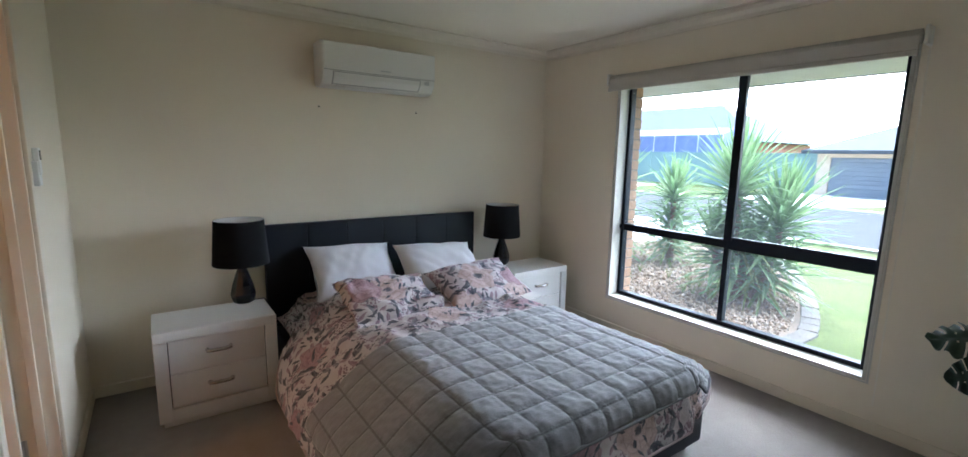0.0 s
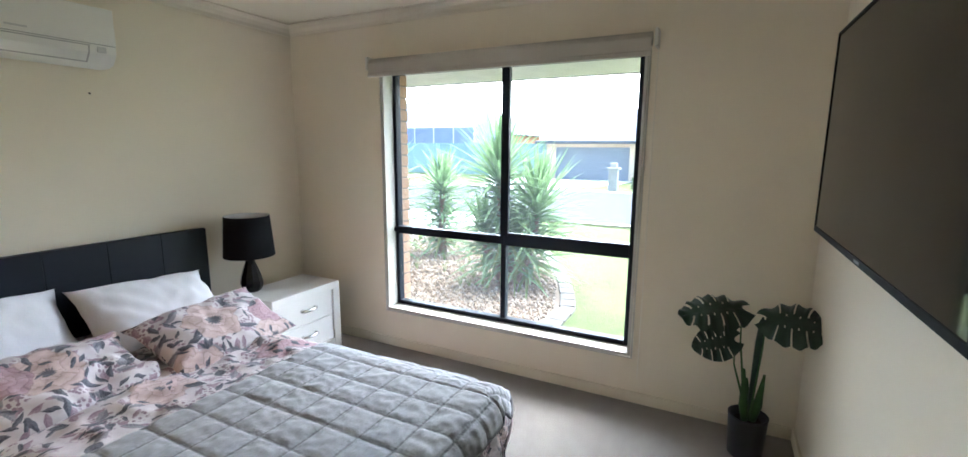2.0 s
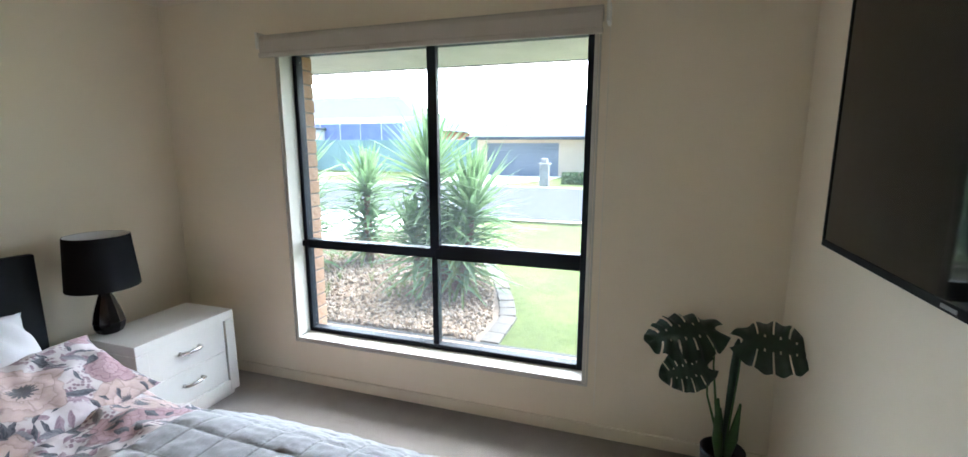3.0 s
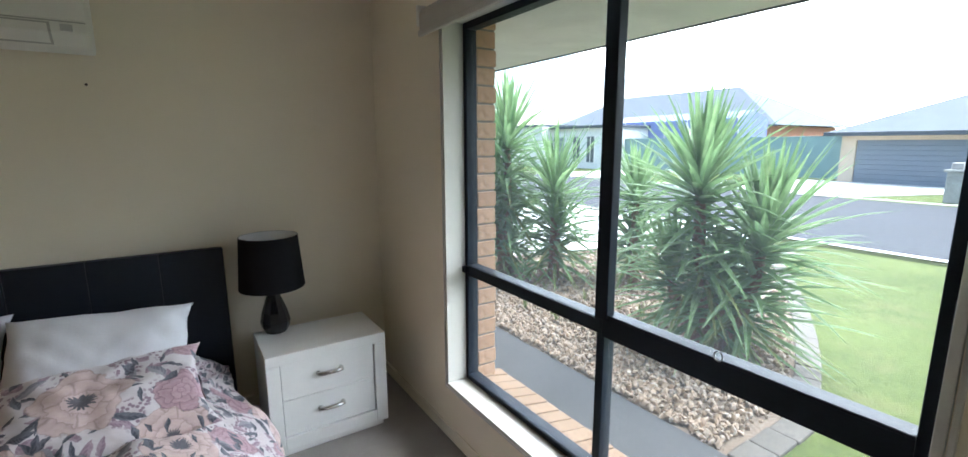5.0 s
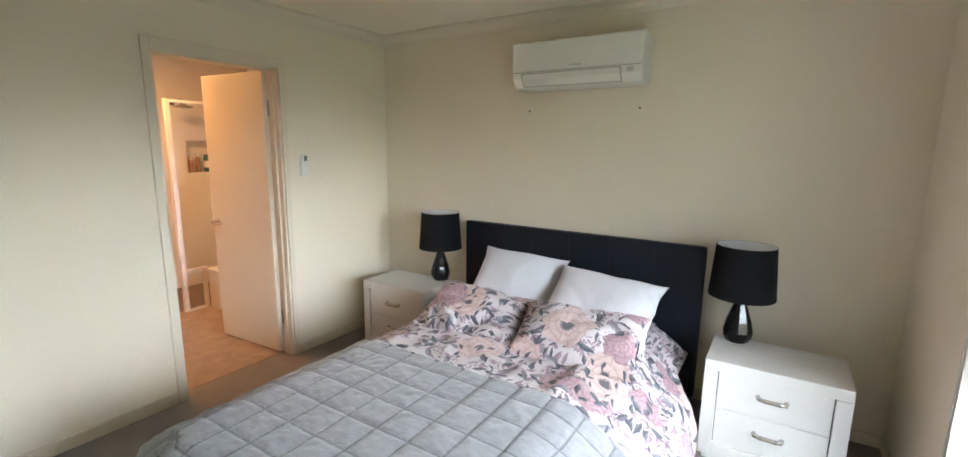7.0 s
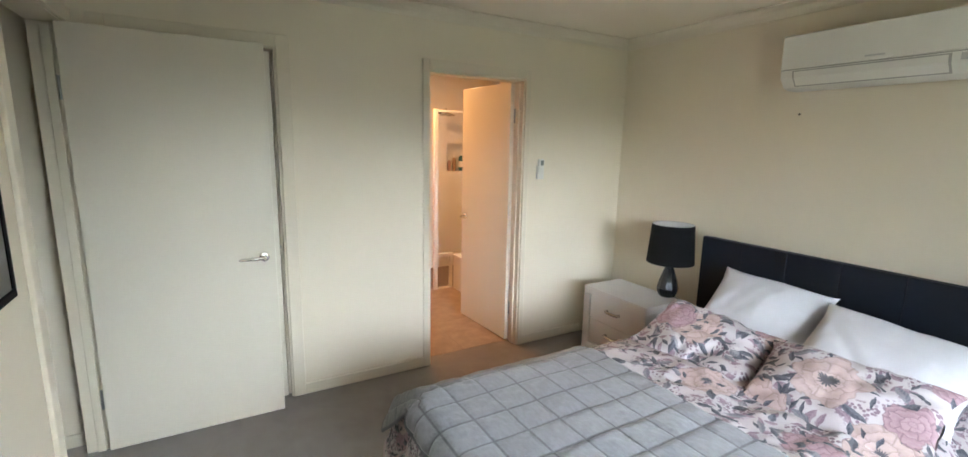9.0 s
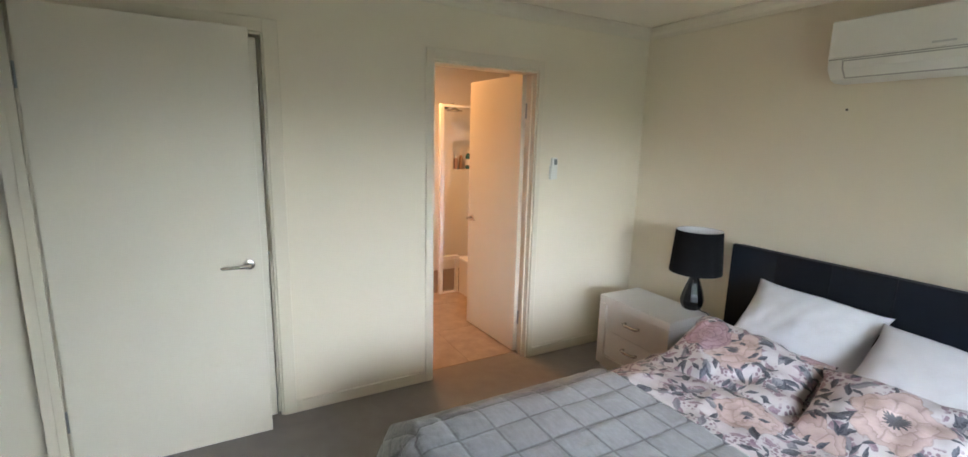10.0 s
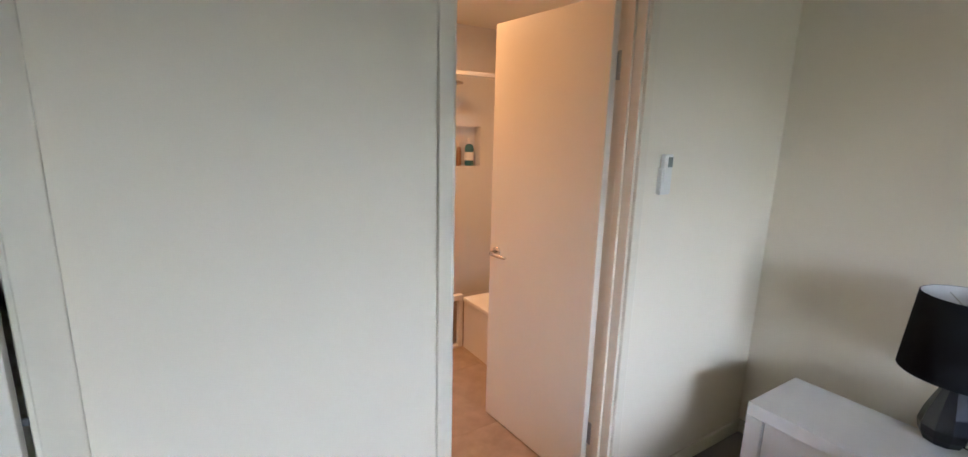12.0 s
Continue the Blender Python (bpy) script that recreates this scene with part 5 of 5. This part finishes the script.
def far_window(house, x, y0, y1, z0, z1):
    w = part("window", blocks([((x - 0.05, y0, z0), (x, y0 + 0.06, z1)), ((x - 0.05, y1 - 0.06, z0), (x, y1, z1)), ((x - 0.05, y0 + 0.06, z0), (x, y1 - 0.06, z0 + 0.06)), ((x - 0.05, y0 + 0.06, z1 - 0.06), (x, y1 - 0.06, z1)), ((x - 0.05, (y0 + y1) / 2 - 0.03, z0 + 0.06), (x, (y0 + y1) / 2 + 0.03, z1 - 0.06))]), M_RENDER, house)
    part("pane", block((x - 0.02, y0 + 0.06, z0 + 0.06), (x - 0.01, y1 - 0.06, z1 - 0.06)), M_DARKWIN, w)


G = -0.56
h1 = thing("garage_house", (0, 0, 0), "cream brick house opposite with a slate garage door", "house")
part("wall", blocks([((31.8, 11.1, G), (32.05, 11.75, 1.95)), ((31.8, -6.0, G), (32.05, 6.2, 1.95)), ((31.8, 6.2, 1.62), (32.05, 11.1, 1.95)), ((32.05, -6.0, G), (42.0, 11.75, 1.95))]), M_HOUSEBRICK, h1)
gd = part("garage_door", block((31.93, 6.2, G), (31.97, 11.1, 1.62)), M_GARAGE, h1, "slate grey sectional garage door")
for i in range(9):
    z = G + 0.02 + i * 0.24
    part("door_panel", block((31.90, 6.22, z), (31.935, 11.08, z + 0.225), 0.012), M_GARAGE, gd)
part("roof", hip_roof(31.2, 42.6, -6.6, 12.35, 2.0, 2.4, 5.6), M_ROOF, h1)
part("gutter", block((31.06, -6.6, 1.82), (31.20, 12.35, 2.03), 0.02), M_FASCIA, h1)
part("soffit", block((31.22, -6.5, 1.94), (32.0, 12.3, 1.96)), M_SOFFIT, h1)
far_window(h1, 31.8, 0.5, 2.3, 0.3, 1.5)

fence = thing("steel_fence", (33.2, 0, G), "green sheet steel fence between the houses", "fence")
for i in range(7):
    y = 11.8 + i * 2.4
    part("panel", prism([(0.0, y + k * 0.2 + 0.0) if k % 2 else (0.04, y + k * 0.2) for k in range(13)] + [(-0.02, y + 2.4), (-0.02, y)], "z", 0.05, 2.35), M_FENCE, fence)
    part("post", block((-0.04, y - 0.03, 0), (0.05, y + 0.03, 2.45)), M_FENCE, fence)
    part("rail", block((-0.05, y, 2.35), (0.06, y + 2.4, 2.42), 0.01), M_FENCE, fence)

h2 = thing("brick_house", (0, 0, 0), "red brick house behind the fence with a wide grey hip roof", "house")
part("wall", block((44.5, 21.5, G), (57.0, 49.0, 2.9)), M_REDBRICK, h2)
part("roof", hip_roof(43.6, 58.0, 20.6, 50.0, 2.95, 4.1, 7.4), M_ROOF, h2)
part("gutter", block((43.5, 20.6, 2.83), (43.62, 50.0, 2.97)), M_FASCIA, h2)
far_window(h2, 44.5, 24.0, 26.5, 0.8, 2.3)
shed = thing("tarpaulin_shed", (36.0, 19.6, G), "blue tarpaulin covered frame shed behind the fence", "shed")
part("cover", prism([(0, 0), (4.0, 0), (4.0, 3.8), (2.0, 4.4), (0, 3.8)], "y", 0, 11.6), M_BLUE, shed)
for i in range(6):
    part("pole", block((-0.06, i * 2.0 - 0.03, 0), (-0.01, i * 2.0 + 0.03, 3.8)), M_RENDER, shed)

h3 = thing("cream_house", (0, 0, 0), "white rendered house over the street with a dark flat parapet", "house")
part("wall", blocks([((31.0, 27.2, G), (42.0, 33.6, 2.72)), ((29.8, 33.6, G), (42.0, 39.5, 2.95))]), M_RENDER, h3)
part("parapet", block((30.6, 27.0, 2.72), (42.2, 33.598, 2.95), 0.02), M_FASCIA, h3)
part("parapet", block((29.5, 33.602, 2.95), (42.2, 39.8, 3.15), 0.02), M_FASCIA, h3)
for y in (28.4, 30.0):
    far_window(h3, 31.0, y, y + 0.95, -0.1, 2.1)
part("door", block((30.9, 32.0, G + 0.1), (31.0, 32.9, 2.0)), M_GARAGE, h3)

h4 = thing("white_house", (0, 0, 0), "white rendered house at the street's end", "house")
part("wall", block((24.5, 52.0, G), (40.0, 62.0, 3.2)), M_RENDER, h4)
part("upper_wall", block((28.5, 53.0, 3.3), (38.0, 61.0, 6.0)), M_RENDER, h4)
part("roof", hip_roof(28.0, 38.6, 52.4, 61.6, 6.0, 1.6, 4.2), M_ROOF, h4)
part("lower_roof", block((24.0, 51.5, 3.2), (40.5, 62.5, 3.4), 0.05), M_ROOF, h4)
far_window(h4, 24.5, 54.0, 57.0, 0.5, 2.2)
for x in (26.0, 30.0, 34.0):
    w = part("window", block((x, 51.96, 0.6), (x + 1.8, 52.0, 2.2)), M_RENDER, h4)
    part("pane", block((x + 0.08, 51.94, 0.68), (x + 1.72, 51.955, 2.12)), M_DARKWIN, w)

# letterbox, hedge, parked car
lb = thing("letterbox_pillar", (24.7, 5.7, ground_z(24.7)), "stone letterbox pillar beside the driveway opposite", "letterbox")
part("pillar", block((-0.22, -0.22, 0), (0.22, 0.22, 1.05), 0.02), M_STONE, lb)
part("cap", block((-0.3, -0.3, 1.05), (0.3, 0.3, 1.15), 0.02), M_STONE, lb)
part("finial", block((-0.16, -0.16, 1.15), (0.16, 0.16, 1.38), 0.04), M_STONE, lb)


def leaf_heap(count, size, leaf, seed):
    r = np.random.default_rng(seed)
    v, f = [], []
    for k in range(count):
        p = r.uniform(-1, 1, 3) * np.array(size) / 2
        p[2] = abs(p[2]) * 1.0 + 0.02
        p[:2] *= 1 - 0.25 * (p[2] / size[2])
        q = np.array(Euler(r.uniform(0, 6.28, 3)).to_matrix()) * leaf
        v += [tuple(p - q[0]), tuple(p + q[1] * 0.5), tuple(p + q[0]), tuple(p - q[1] * 0.5)]
        f.append((4 * k, 4 * k + 1, 4 * k + 2, 4 * k + 3))
    me = bpy.data.meshes.new("foliage")
    me.from_pydata(v, [], f)
    me.materials.append(M_HEDGE)
    return me


for k, (x, y) in enumerate(((26.2, 4.6), (26.2, 3.7), (26.3, 2.7))):
    sh = thing("shrub", (x, y, ground_z(x)), "low clipped green shrub before the house opposite", "shrub", "shrubs opposite")
    ob = new("foliage", leaf_heap(900, (0.9, 0.9, 1.2), 0.07, 30 + k))
    ob.parent = sh
    part("stem", tube([(0, 0, 0), (0, 0, 0.3)], 0.03, 8), M_TRUNK, sh)

car = thing("parked_car", (21.6, 46.0, ground_z(21.6) + 0.02), "dark blue car parked at the kerb up the street", "car", turn=90)
bm = prism([(-2.2, 0.35), (2.2, 0.35), (2.25, 0.75), (1.25, 0.95), (0.7, 1.5), (-1.5, 1.52), (-2.1, 0.98), (-2.25, 0.8)], "y", -0.88, 0.88)
bmesh.ops.bevel(bm, geom=list(bm.edges), offset=0.06, segments=2, affect="EDGES")
part("body", bm, M_CARPAINT, car, "", True)
part("windscreen", block((0.72, -0.75, 1.0), (1.1, 0.75, 1.4), 0.05), M_DARKWIN, car)
for s in (-0.885, 0.885):
    part("side_window", block((-1.45, s - 0.01, 1.02), (0.65, s + 0.01, 1.42), 0.004), M_DARKWIN, car)
for x in (-1.4, 1.4):
    for y in (-0.8, 0.8):
        w = part("wheel", tube([(x, y - 0.1, 0.33), (x, y + 0.1, 0.33)], 0.33, 24), M_TYRE, car)
        part("rim", tube([(x, y - 0.11, 0.33), (x, y + 0.11, 0.33)], 0.2, 18), M_STEEL, w)

# ---- single bricks and tiles ----
reveal_mesh = link_mesh("brick", block((-0.0555, -0.055, -0.038), (0.0555, 0.055, 0.038), 0.004), M_BRICK)
for i in range(22):
    ob = new("brick", reveal_mesh)
    ob.parent = wall_east
    ob.matrix_basis = pose(3.781 + (0.003 if i % 2 else -0.002), WY1 + 0.047 + rng.uniform(-0.002, 0.002), 0.30 + i * 0.086, 0, 0, rng.uniform(-0.5, 0.5))
for i in range(22):
    ob = new("brick", reveal_mesh)
    ob.parent = wall_east
    ob.matrix_basis = pose(3.781, WY0 - 0.046, 0.30 + i * 0.086)
sill_mesh = link_mesh("sill_brick", block((-0.100, -0.0395, -0.05), (0.100, 0.0395, 0.05), 0.004), M_SILLBRICK)
y = WY0 - 0.0
while y < WY1 + 0.01:
    ob = new("sill_brick", sill_mesh)
    ob.parent = wall_east
    ob.matrix_basis = pose(3.808, y + 0.04, 0.219 + rng.uniform(-0.002, 0.002), 0, 11, rng.uniform(-0.6, 0.6))
    y += 0.086
tile_mesh = link_mesh("floor_tile", block((-0.2992, -0.2992, -0.008), (0.2992, 0.2992, 0.0), 0.0006), M_TILE)
for i in range(4):
    for j in range(5):
        x, y = -0.41 - i * 0.6, 1.68 + j * 0.6 - 0.01
        if x - 0.3 < BX0 or y + 0.3 > 4.3:
            continue
        ob = new("floor_tile", tile_mesh)
        ob.matrix_basis = pose(x, y, 0.002)
        ob.parent = bpy.data.objects["floor_ensuite"]
